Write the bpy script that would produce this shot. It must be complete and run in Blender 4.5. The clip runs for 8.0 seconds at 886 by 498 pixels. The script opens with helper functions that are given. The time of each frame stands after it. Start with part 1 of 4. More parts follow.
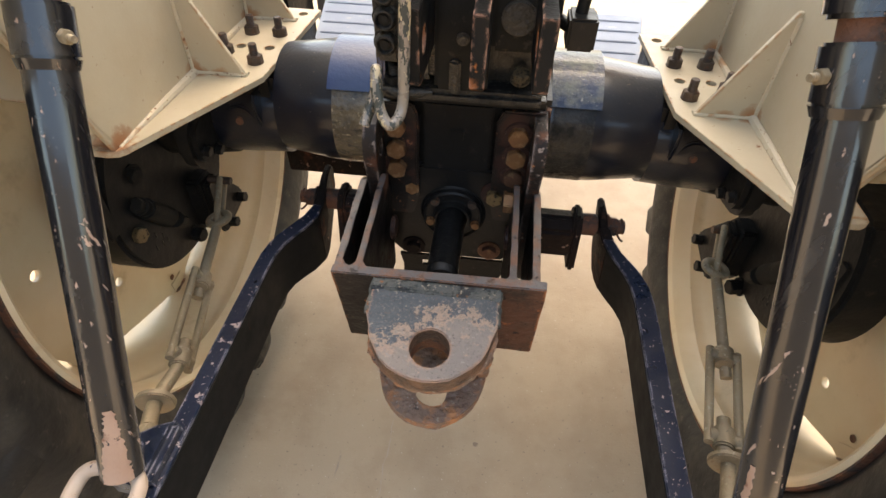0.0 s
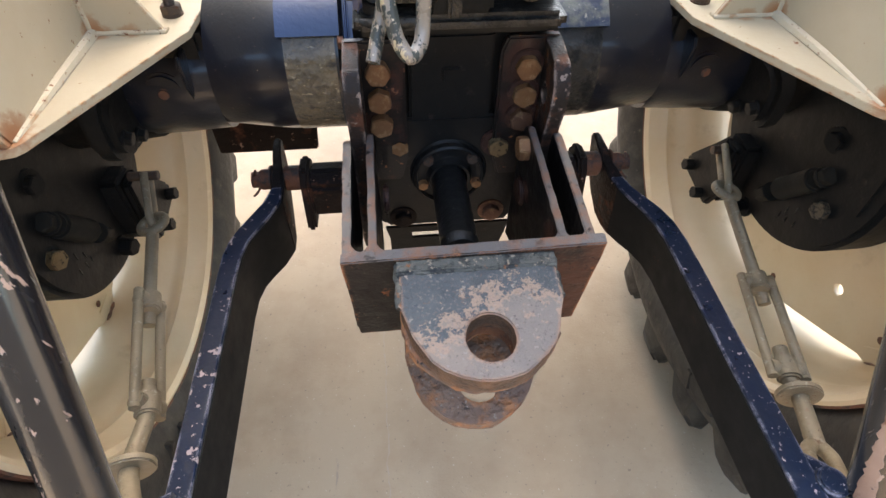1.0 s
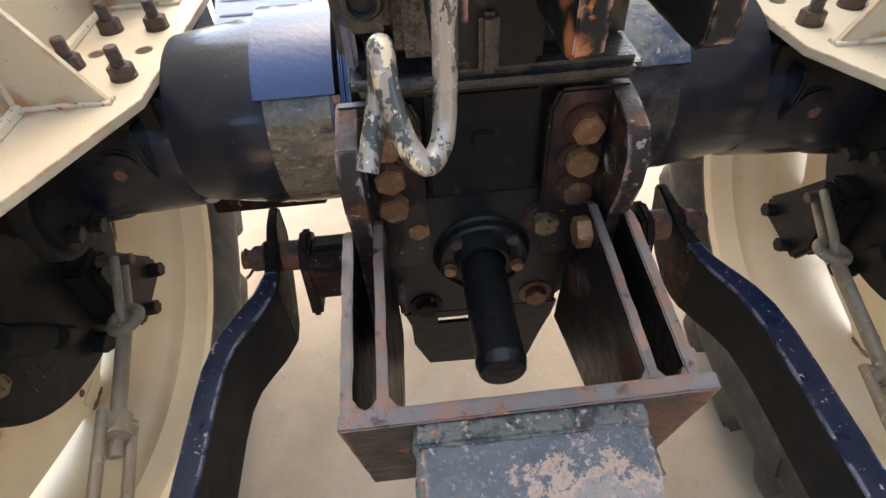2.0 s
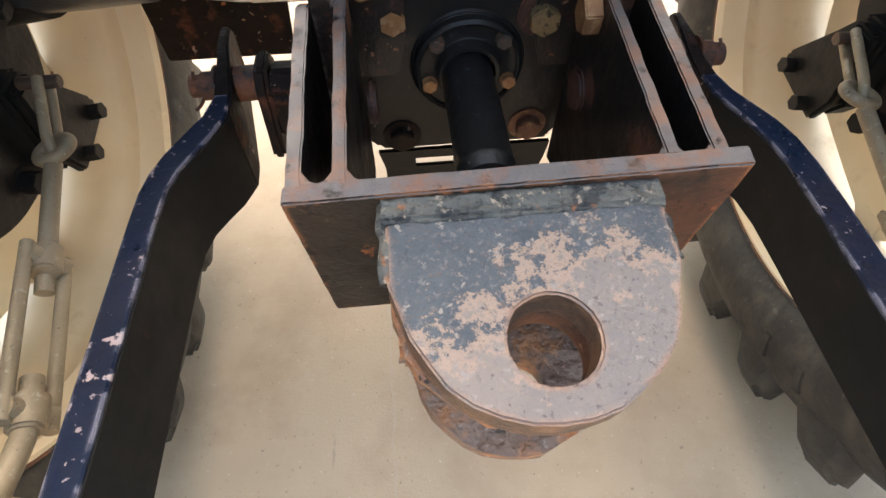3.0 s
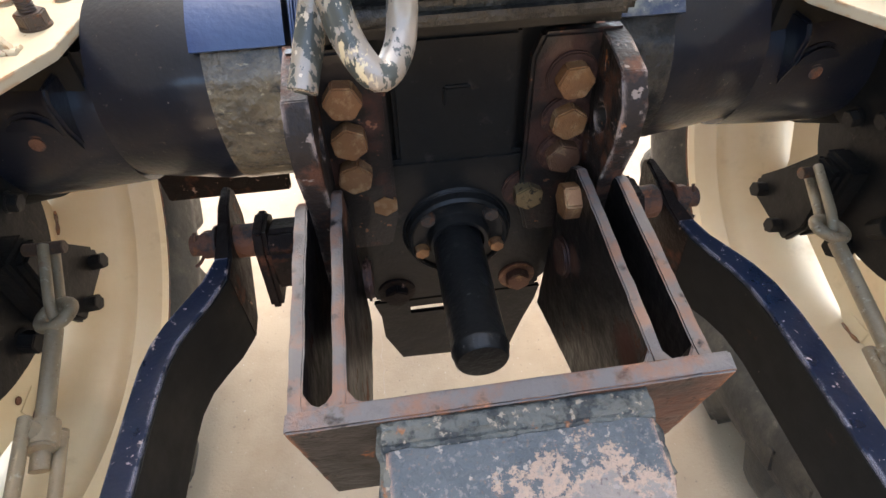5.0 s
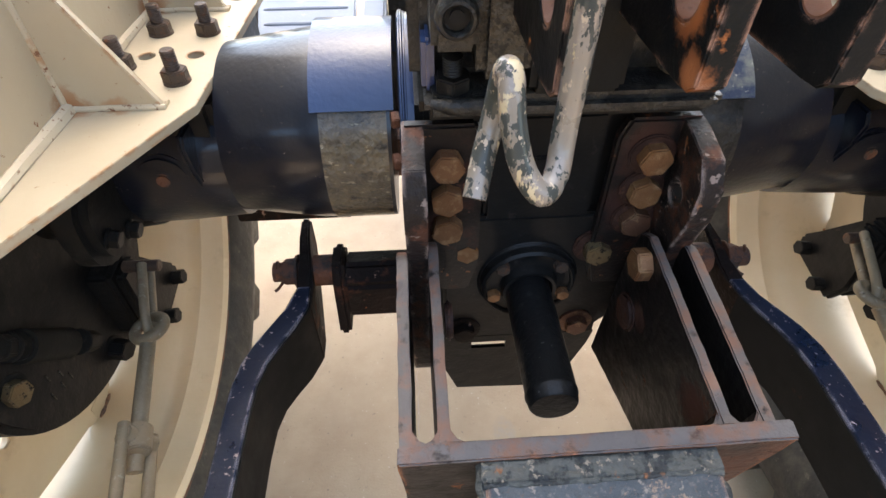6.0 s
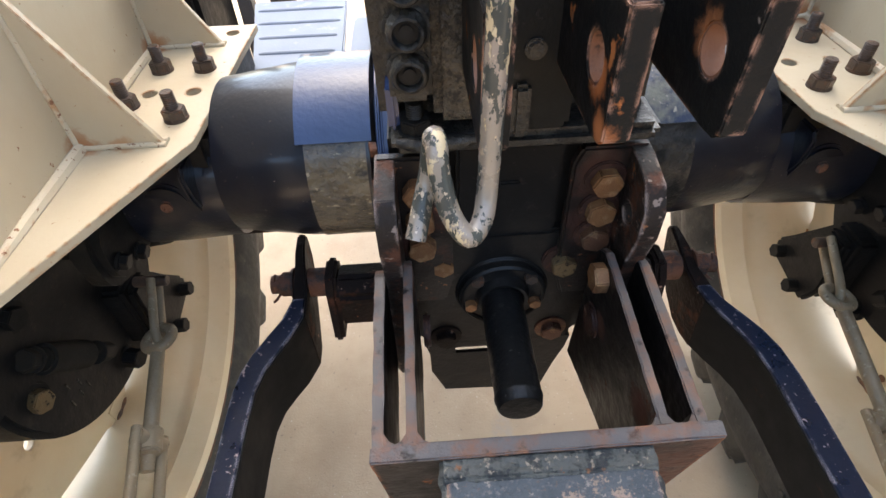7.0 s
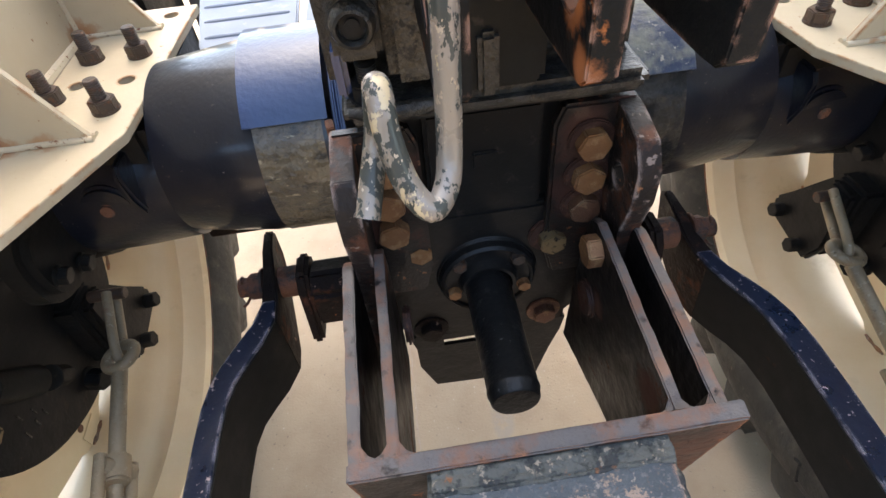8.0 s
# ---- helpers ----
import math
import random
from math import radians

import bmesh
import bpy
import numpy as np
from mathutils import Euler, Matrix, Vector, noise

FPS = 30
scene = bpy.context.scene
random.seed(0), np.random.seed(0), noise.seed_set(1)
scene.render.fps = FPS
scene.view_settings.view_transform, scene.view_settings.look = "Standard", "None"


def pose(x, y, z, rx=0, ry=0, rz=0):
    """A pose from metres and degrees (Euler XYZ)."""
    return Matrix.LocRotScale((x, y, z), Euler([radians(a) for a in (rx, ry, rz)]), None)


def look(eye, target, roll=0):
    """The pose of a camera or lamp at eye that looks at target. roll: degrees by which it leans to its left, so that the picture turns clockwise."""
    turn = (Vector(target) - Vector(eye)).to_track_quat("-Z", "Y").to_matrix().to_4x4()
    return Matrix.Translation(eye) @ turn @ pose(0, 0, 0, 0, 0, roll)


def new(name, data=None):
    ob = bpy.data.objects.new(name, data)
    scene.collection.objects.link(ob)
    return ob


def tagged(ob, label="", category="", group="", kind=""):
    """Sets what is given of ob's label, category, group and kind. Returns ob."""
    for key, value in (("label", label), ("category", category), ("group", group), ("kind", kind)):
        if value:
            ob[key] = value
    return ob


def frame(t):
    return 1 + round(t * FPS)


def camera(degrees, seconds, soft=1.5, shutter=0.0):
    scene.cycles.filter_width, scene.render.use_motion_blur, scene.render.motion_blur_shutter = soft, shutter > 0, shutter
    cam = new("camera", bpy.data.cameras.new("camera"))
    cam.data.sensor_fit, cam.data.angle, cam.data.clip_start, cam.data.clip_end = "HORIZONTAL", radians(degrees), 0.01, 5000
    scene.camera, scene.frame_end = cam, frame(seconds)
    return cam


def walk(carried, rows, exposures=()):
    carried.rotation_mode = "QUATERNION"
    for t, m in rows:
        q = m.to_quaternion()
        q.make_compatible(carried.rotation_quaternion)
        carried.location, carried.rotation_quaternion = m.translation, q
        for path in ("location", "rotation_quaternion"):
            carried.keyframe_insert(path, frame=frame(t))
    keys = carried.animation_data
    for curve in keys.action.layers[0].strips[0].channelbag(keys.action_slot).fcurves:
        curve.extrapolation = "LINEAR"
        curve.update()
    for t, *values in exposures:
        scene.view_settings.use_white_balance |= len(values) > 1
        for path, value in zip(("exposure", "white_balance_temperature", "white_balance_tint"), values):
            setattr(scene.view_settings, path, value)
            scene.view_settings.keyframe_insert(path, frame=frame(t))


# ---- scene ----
cam = camera(78.4, 8.0)
PATH = [
    (0, (0.055, -0.511, 1.44), (-0.082, 0.924, 0.054), 1.8),
    (0.2, (-0.016, -0.507, 1.421), (-0.026, 0.905, 0.006), 2.6),
    (0.5, (-0.066, -0.484, 1.392), (0.043, 0.864, -0.082), 3.1),
    (0.7, (-0.08, -0.472, 1.373), (0.07, 0.857, -0.114), 2.8),
    (1, (-0.084, -0.407, 1.336), (0.075, 0.944, -0.13), 1.1),
    (1.2, (-0.076, -0.341, 1.311), (0.068, 1.043, -0.126), -0.6),
    (2.3, (-0.063, -0.194, 1.273), (-0.007, 1.181, -0.179), -3.8),
    (2.5, (-0.055, -0.197, 1.254), (0.014, 1.105, -0.262), -2.5),
    (3, (-0.069, -0.235, 1.141), (0.03, 0.945, -0.471), -0.8),
    (3.5, (-0.087, -0.24, 1.083), (0.032, 0.964, -0.509), -1.3),
    (4, (-0.081, -0.243, 1.119), (0.042, 1.018, -0.429), -3.4),
    (4.5, (-0.068, -0.219, 1.161), (0.071, 1.09, -0.344), -3.5),
    (5, (-0.062, -0.173, 1.215), (0.086, 1.204, -0.227), -2.0),
    (5.2, (-0.076, -0.157, 1.241), (0.059, 1.245, -0.18), -1.3),
    (6.3, (-0.131, -0.189, 1.321), (-0.052, 1.235, -0.081), -0.3),
    (6.5, (-0.121, -0.193, 1.359), (-0.047, 1.232, -0.043), -0.7),
    (7, (-0.087, -0.204, 1.332), (-0.044, 1.211, -0.08), -2.4),
    (7.5, (-0.084, -0.194, 1.297), (-0.088, 1.201, -0.136), -5.1),
    (8, (-0.071, -0.167, 1.283), (0.003, 1.219, -0.157), -6.0),
]
walk(cam, [(t, look(eye, target, roll)) for t, eye, target, roll in PATH], [(0, 2.53, 8200, 7), (0.25, 2.78, 7200, 5), (0.6, 2.85, 7100, 6), (1.2, 2.83, 7000, 6), (2.6, 3.03, 7300, 8), (3.0, 3.16, 7600, 6), (3.5, 3.32, 7500, 5), (4.4, 3.3, 7150, 4), (5.2, 3.2, 7100, 7), (6.5, 2.82, 7000, 6), (8, 2.88, 6950, 6)])

# ---- world and light ----
world = bpy.data.worlds.new("world")
scene.world = world
world.use_nodes = True
wn = world.node_tree
sky = wn.nodes.new("ShaderNodeTexSky")
sky.sky_type = "NISHITA"
sky.sun_disc = False
SUN_EL, SUN_AZ = radians(60), radians(15)
sky.sun_elevation, sky.sun_rotation = SUN_EL, SUN_AZ
sky.air_density, sky.dust_density = 1.0, 3.0
wn.links.new(sky.outputs[0], wn.nodes["Background"].inputs[0])
wn.nodes["Background"].inputs[1].default_value = 0.15
sun = new("sun", bpy.data.lights.new("sun", "SUN"))
sun.data.energy, sun.data.angle, sun.data.color = 1.1, radians(1.0), (1.0, 0.92, 0.8)
sun.matrix_world = look((0, 0, 5), (0 - math.sin(SUN_AZ) * math.cos(SUN_EL), -math.cos(SUN_AZ) * math.cos(SUN_EL), 5 - math.sin(SUN_EL)))


# ---- materials ----
def material(name):
    m = bpy.data.materials.new(name)
    m.use_nodes = True
    nt = m.node_tree
    return m, nt, nt.nodes["Principled BSDF"]


def node(nt, kind, **values):
    n = nt.nodes.new(kind)
    for key, value in values.items():
        n.inputs[key.replace("_", " ")].default_value = value
    return n


def noise_mask(nt, scale, low, high, detail=6.0, rough=0.6, seed=0.0, stretch=None):
    """A noise turned into a mask that goes from 0 at low to 1 at high."""
    co = nt.nodes.new("ShaderNodeTexCoord")
    mp = node(nt, "ShaderNodeMapping", Location=(seed, seed * 0.7, seed * 1.3))
    nt.links.new(co.outputs["Object"], mp.inputs["Vector"])
    if stretch:
        mp.inputs["Scale"].default_value = stretch
    nz = node(nt, "ShaderNodeTexNoise", Scale=scale, Detail=detail, Roughness=rough)
    nt.links.new(mp.outputs[0], nz.inputs["Vector"])
    mr = node(nt, "ShaderNodeMapRange", From_Min=low, From_Max=high)
    nt.links.new(nz.outputs["Fac"], mr.inputs["Value"])
    return mr.outputs[0]


def mixed(nt, fac, a, b):
    mx = nt.nodes.new("ShaderNodeMix")
    mx.data_type = "RGBA"
    nt.links.new(fac, mx.inputs[0])
    for value, slot in ((a, 6), (b, 7)):
        if isinstance(value, tuple):
            mx.inputs[slot].default_value = (*value, 1)
        else:
            nt.links.new(value, mx.inputs[slot])
    return mx.outputs[2]


def maths(nt, op, a, b):
    mt = nt.nodes.new("ShaderNodeMath")
    mt.operation = op
    mt.use_clamp = True
    for k, value in enumerate((a, b)):
        if isinstance(value, (int, float)):
            mt.inputs[k].default_value = value
        else:
            nt.links.new(value, mt.inputs[k])
    return mt.outputs[0]


def edge_mask(nt, radius, low=0.02, high=0.12):
    """1 along the sharp edges of a thing, for chipped paint."""
    bv = nt.nodes.new("ShaderNodeBevel")
    bv.samples = 4
    bv.inputs["Radius"].default_value = radius
    ge = nt.nodes.new("ShaderNodeNewGeometry")
    dt = nt.nodes.new("ShaderNodeVectorMath")
    dt.operation = "DOT_PRODUCT"
    nt.links.new(bv.outputs[0], dt.inputs[0])
    nt.links.new(ge.outputs["Normal"], dt.inputs[1])
    inv = maths(nt, "SUBTRACT", 1.0, dt.outputs["Value"])
    mr = node(nt, "ShaderNodeMapRange", From_Min=low, From_Max=high)
    nt.links.new(inv, mr.inputs["Value"])
    return mr.outputs[0]


def painted(name, base, tint, layers=(), rough=(0.3, 0.5), grain=220.0, bump=0.15, edge=None, metal=0.0, coat=0.0, relief=None, top=None, spec=None, stretch=None, coat_rough=0.07, across=None, spots=()):
    """Paint or bare metal: base and tint swap at a broad scale, each layer (colour, scale, low, high, seed) lies over it in patches."""
    m, nt, bs = material(name)
    col = mixed(nt, noise_mask(nt, 9.0, 0.35, 0.65, seed=3.1), base, tint)
    wear = None
    if across:
        ac = nt.nodes.new("ShaderNodeTexCoord")
        ax = nt.nodes.new("ShaderNodeSeparateXYZ")
        nt.links.new(ac.outputs["Object"], ax.inputs[0])
        am = node(nt, "ShaderNodeMapRange", From_Min=across[0], From_Max=across[1])
        nt.links.new(ax.outputs[0], am.inputs["Value"])
        col = mixed(nt, maths(nt, "MULTIPLY", am.outputs[0], noise_mask(nt, 22.0, 0.3, 0.55, 8.0, 0.65, 1.5)), col, across[2])
    for colour, scale, low, high, seed in layers:
        k = noise_mask(nt, scale, low, high, 8.0, 0.62, seed, stretch)
        col = mixed(nt, k, col, colour)
        wear = k if wear is None else maths(nt, "MAXIMUM", wear, k)
    for centre, radius, colour in spots:
        sc = nt.nodes.new("ShaderNodeTexCoord")
        ds = nt.nodes.new("ShaderNodeVectorMath")
        ds.operation = "DISTANCE"
        ds.inputs[1].default_value = centre
        nt.links.new(sc.outputs["Object"], ds.inputs[0])
        sm = node(nt, "ShaderNodeMapRange", From_Min=radius, From_Max=radius * 0.25)
        nt.links.new(ds.outputs["Value"], sm.inputs["Value"])
        grow = nt.nodes.new("ShaderNodeMath")
        grow.operation = "ADD"
        nt.links.new(sm.outputs[0], grow.inputs[0])
        nt.links.new(noise_mask(nt, 75.0, 0.2, 0.8, 8.0, 0.65, radius * 50), grow.inputs[1])
        sk = node(nt, "ShaderNodeMapRange", From_Min=0.85, From_Max=1.15)
        nt.links.new(grow.outputs[0], sk.inputs["Value"])
        k = maths(nt, "MULTIPLY", sk.outputs[0], sm.outputs[0])
        col = mixed(nt, k, col, colour)
        wear = k if wear is None else maths(nt, "MAXIMUM", wear, k)
    if edge:
        radius, colour = edge
        k = maths(nt, "MULTIPLY", edge_mask(nt, radius), noise_mask(nt, 45.0, 0.47, 0.56, seed=5.0))
        col = mixed(nt, k, col, colour)
        wear = k if wear is None else maths(nt, "MAXIMUM", wear, k)
    # top: a second colour for faces that look up, broken by noise
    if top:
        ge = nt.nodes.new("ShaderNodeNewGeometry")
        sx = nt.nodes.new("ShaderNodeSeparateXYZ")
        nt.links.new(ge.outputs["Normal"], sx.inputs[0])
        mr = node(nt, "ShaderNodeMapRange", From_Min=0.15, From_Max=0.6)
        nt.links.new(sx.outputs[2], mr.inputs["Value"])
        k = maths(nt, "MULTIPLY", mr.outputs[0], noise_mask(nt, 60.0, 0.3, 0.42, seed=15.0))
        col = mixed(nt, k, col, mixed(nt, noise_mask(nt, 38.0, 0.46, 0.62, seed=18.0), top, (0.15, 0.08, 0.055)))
    nt.links.new(col, bs.inputs["Base Color"])
    rr = node(nt, "ShaderNodeMapRange", To_Min=rough[0], To_Max=rough[1])
    nt.links.new(noise_mask(nt, 28.0, 0.3, 0.7, seed=1.7), rr.inputs["Value"])
    if wear is not None:
        r2 = nt.nodes.new("ShaderNodeMix")
        nt.links.new(wear, r2.inputs[0])
        nt.links.new(rr.outputs[0], r2.inputs[2])
        r2.inputs[3].default_value = 0.75
        nt.links.new(r2.outputs[0], bs.inputs["Roughness"])
    else:
        nt.links.new(rr.outputs[0], bs.inputs["Roughness"])
    bs.inputs["Metallic"].default_value = metal
    if sum(base) < 0.25 and metal == 0:
        bs.inputs["Specular IOR Level"].default_value = 0.28
    if spec is not None:
        bs.inputs["Specular IOR Level"].default_value = spec
    bs.inputs["Coat Weight"].default_value = coat
    bs.inputs["Coat Roughness"].default_value = coat_rough
    fine = noise_mask(nt, grain, 0.25, 0.75, 4.0, 0.6, 2.2)
    bp = node(nt, "ShaderNodeBump", Strength=bump, Distance=0.002)
    nt.links.new(fine, bp.inputs["Height"])
    last = bp.outputs[0]
    if relief:
        b3 = node(nt, "ShaderNodeBump", Strength=relief[1], Distance=0.004)
        nt.links.new(noise_mask(nt, relief[0], 0.3, 0.7, 3.0, 0.5, 7.3), b3.inputs["Height"])
        nt.links.new(last, b3.inputs["Normal"])
        last = b3.outputs[0]
    if wear is not None:
        b2 = node(nt, "ShaderNodeBump", Strength=0.35, Distance=0.0012)
        b2.invert = True
        nt.links.new(wear, b2.inputs["Height"])
        nt.links.new(last, b2.inputs["Normal"])
        last = b2.outputs[0]
    nt.links.new(last, bs.inputs["Normal"])
    return m


M_BLACK = painted("black_paint", (0.0115, 0.0108, 0.0102), (0.0165, 0.0148, 0.013), [((0.045, 0.036, 0.03), 55.0, 0.62, 0.74, 1.0), ((0.15, 0.13, 0.11), 230.0, 0.72, 0.755, 5.0)], (0.35, 0.5), 220, 0.1, coat=0.12, relief=(45, 0.2), spec=0.12, coat_rough=0.15)
M_CAST = painted("black_casting", (0.02, 0.0185, 0.016), (0.04, 0.035, 0.028), [((0.085, 0.064, 0.043), 34.0, 0.58, 0.75, 4.0), ((0.009, 0.009, 0.009), 22.0, 0.52, 0.6, 9.0)], (0.3, 0.5), 240, 0.5, relief=(90, 0.6), coat=0.25, coat_rough=0.2)
M_GLOSS = painted("glossy_black_paint", (0.0045, 0.0062, 0.012), (0.006, 0.008, 0.0145), [((0.07, 0.058, 0.042), 130.0, 0.66, 0.74, 2.0), ((0.2, 0.18, 0.15), 260.0, 0.69, 0.73, 5.0)], (0.32, 0.36), 200, 0.08, coat=0.6, relief=(150, 0.06), spec=0.25, coat_rough=0.14)
M_NAVY = painted("navy_blue_paint", (0.004, 0.009, 0.0235), (0.0055, 0.012, 0.03), [((0.34, 0.27, 0.26), 85.0, 0.64, 0.652, 6.0), ((0.3, 0.25, 0.25), 160.0, 0.665, 0.68, 2.0)], (0.25, 0.42), 240, 0.12, edge=(0.005, (0.27, 0.26, 0.31)), coat=0.45, relief=(60, 0.12), coat_rough=0.1)
M_CHIPPED = painted("chipped_navy_paint", (0.004, 0.009, 0.0235), (0.0055, 0.012, 0.03), [((0.34, 0.27, 0.26), 58.0, 0.607, 0.619, 6.0), ((0.3, 0.25, 0.25), 160.0, 0.665, 0.68, 2.0)], (0.25, 0.42), 240, 0.12, edge=(0.005, (0.27, 0.26, 0.31)), coat=0.45, relief=(60, 0.12), coat_rough=0.1)
M_LINK = painted("black_link_paint", (0.009, 0.0095, 0.0098), (0.0125, 0.0125, 0.0125), [((0.3, 0.22, 0.18), 75.0, 0.72, 0.74, 6.0), ((0.06, 0.026, 0.015), 12.0, 0.63, 0.75, 2.0), ((0.14, 0.12, 0.105), 200.0, 0.73, 0.76, 5.0)], (0.5, 0.65), 240, 0.03, spec=0.07)
M_STRUT = painted("grey_brown_paint", (0.16, 0.13, 0.11), (0.22, 0.18, 0.15), [], (0.5, 0.7), 200, 0.2)
M_BLUE = painted("blue_cover_paint", (0.016, 0.036, 0.105), (0.022, 0.047, 0.13), [((0.16, 0.17, 0.2), 150.0, 0.7, 0.74, 2.0)], (0.3, 0.35), 180, 0.03, coat=0.5, relief=(130, 0.1), spec=0.3, coat_rough=0.08)
M_CREAM = painted("cream_paint", (0.45, 0.368, 0.248), (0.488, 0.415, 0.29), [((0.5, 0.36, 0.22), 26.0, 0.68, 0.84, 8.0), ((0.22, 0.09, 0.04), 85.0, 0.675, 0.7, 3.0), ((0.34, 0.18, 0.1), 190.0, 0.685, 0.72, 6.0)], (0.35, 0.55), 150, 0.06, edge=(0.006, (0.36, 0.17, 0.07)), spots=[((sg * x, y, z), r, c) for sg in (-1, 1) for x, y, z, r, c in ((0.452, 0.318, 1.012, 0.034, (0.36, 0.17, 0.075)), (0.41, 0.318, 1.008, 0.024, (0.4, 0.22, 0.11)), (0.452, 0.555, 1.012, 0.034, (0.36, 0.17, 0.075)), (0.463, 0.088, 1.012, 0.03, (0.34, 0.15, 0.065)))] + [((-0.475, 0.1, 1.01), 0.045, (0.3, 0.13, 0.055))])
M_WELD = painted("rusty_cream_weld", (0.5, 0.41, 0.28), (0.54, 0.46, 0.33), [((0.42, 0.24, 0.12), 30.0, 0.58, 0.7, 8.0), ((0.2, 0.085, 0.04), 120.0, 0.61, 0.65, 2.0)], (0.45, 0.65), 150, 0.2)
M_RIM = painted("cream_wheel_paint", (0.64, 0.5, 0.315), (0.68, 0.555, 0.37), [((0.4, 0.29, 0.175), 9.0, 0.6, 0.85, 2.0), ((0.3, 0.17, 0.09), 120.0, 0.72, 0.75, 4.0)], (0.35, 0.55), 150, 0.06)
M_RUSTY = painted("rusted_steel", (0.16, 0.062, 0.03), (0.1, 0.045, 0.028), [((0.045, 0.035, 0.032), 32.0, 0.5, 0.6, 1.0), ((0.36, 0.13, 0.045), 48.0, 0.6, 0.72, 9.0)], (0.6, 0.8), 260, 0.5, relief=(70, 0.35))
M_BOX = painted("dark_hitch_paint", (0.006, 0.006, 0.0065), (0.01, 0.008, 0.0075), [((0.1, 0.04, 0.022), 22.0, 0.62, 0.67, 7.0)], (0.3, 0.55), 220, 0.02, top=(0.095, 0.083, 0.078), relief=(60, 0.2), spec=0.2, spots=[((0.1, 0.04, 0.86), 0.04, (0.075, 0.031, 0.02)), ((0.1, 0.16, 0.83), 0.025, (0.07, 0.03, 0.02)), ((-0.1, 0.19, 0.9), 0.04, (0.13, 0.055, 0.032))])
M_BRACKET = painted("dark_bracket_paint", (0.0095, 0.0085, 0.0082), (0.0155, 0.0105, 0.009), [((0.07, 0.024, 0.015), 22.0, 0.55, 0.7, 3.0), ((0.2, 0.085, 0.045), 75.0, 0.64, 0.67, 8.0)], (0.3, 0.5), 220, 0.25, coat=0.15, spec=0.3, spots=[((0.1, 0.236, 0.92), 0.06, (0.05, 0.018, 0.012)), ((0.09, 0.236, 0.995), 0.04, (0.055, 0.021, 0.013)), ((-0.12, 0.236, 0.9), 0.03, (0.07, 0.028, 0.018))])
M_WING = painted("worn_wing_paint", (0.013, 0.0105, 0.0095), (0.026, 0.017, 0.014), [((0.11, 0.045, 0.026), 30.0, 0.52, 0.64, 3.0), ((0.26, 0.2, 0.17), 80.0, 0.62, 0.66, 8.0), ((0.32, 0.13, 0.055), 45.0, 0.66, 0.7, 5.0)], (0.4, 0.6), 220, 0.25, edge=(0.006, (0.3, 0.23, 0.2)), relief=(60, 0.3))
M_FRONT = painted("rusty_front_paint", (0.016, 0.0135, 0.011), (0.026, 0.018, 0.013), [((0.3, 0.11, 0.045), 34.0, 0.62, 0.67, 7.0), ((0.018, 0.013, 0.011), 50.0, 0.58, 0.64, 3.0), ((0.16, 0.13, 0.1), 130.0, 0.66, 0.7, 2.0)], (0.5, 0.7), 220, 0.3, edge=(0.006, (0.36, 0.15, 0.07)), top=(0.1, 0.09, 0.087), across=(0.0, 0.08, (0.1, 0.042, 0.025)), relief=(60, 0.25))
M_LUG = painted("black_lug_paint", (0.0085, 0.009, 0.009), (0.016, 0.0145, 0.0135), [((0.36, 0.13, 0.045), 30.0, 0.63, 0.67, 11.0), ((0.2, 0.17, 0.15), 60.0, 0.68, 0.71, 4.0)], (0.4, 0.6), 220, 0.2, edge=(0.0045, (0.36, 0.2, 0.14)), coat=0.0, relief=(50, 0.15), spec=0.14, spots=[((0.023, 0.104, 1.168), 0.028, (0.36, 0.12, 0.04)), ((0.023, 0.085, 1.14), 0.02, (0.36, 0.13, 0.05)), ((0.097, 0.125, 1.18), 0.028, (0.3, 0.12, 0.05))])
M_SLEEVE = painted("orange_rust", (0.24, 0.095, 0.045), (0.27, 0.15, 0.105), [((0.07, 0.035, 0.022), 70.0, 0.55, 0.65, 2.0)], (0.6, 0.8), 240, 0.3)
M_BOLT = painted("rusty_bolt", (0.27, 0.135, 0.055), (0.16, 0.07, 0.034), [((0.34, 0.2, 0.1), 90.0, 0.52, 0.65, 2.0)], (0.45, 0.65), 300, 0.3, metal=0.45)
M_DARKBOLT = painted("dark_bolt", (0.05, 0.04, 0.035), (0.09, 0.055, 0.035), [((0.16, 0.07, 0.035), 120.0, 0.55, 0.7, 2.0)], (0.4, 0.6), 300, 0.3, metal=0.3)
M_STEEL = painted("dull_galvanised_steel", (0.32, 0.255, 0.165), (0.22, 0.17, 0.105), [((0.25, 0.16, 0.1), 60.0, 0.6, 0.72, 2.0), ((0.4, 0.36, 0.27), 110.0, 0.6, 0.68, 7.0), ((0.09, 0.07, 0.05), 150.0, 0.64, 0.7, 4.0)], (0.42, 0.6), 260, 0.25, metal=0.15, relief=(60, 0.2))
M_HOOK = painted("flaking_cream_paint", (0.19, 0.165, 0.13), (0.25, 0.2, 0.165), [((0.03, 0.035, 0.03), 72.0, 0.5, 0.51, 5.0), ((0.48, 0.38, 0.23), 80.0, 0.59, 0.605, 6.0), ((0.4, 0.32, 0.23), 190.0, 0.63, 0.645, 9.0), ((0.2, 0.11, 0.07), 110.0, 0.69, 0.72, 6.0)], (0.2, 0.34), 240, 0.12, coat=0.5, stretch=(1.0, 1.0, 0.5), relief=(80, 0.15), coat_rough=0.12)
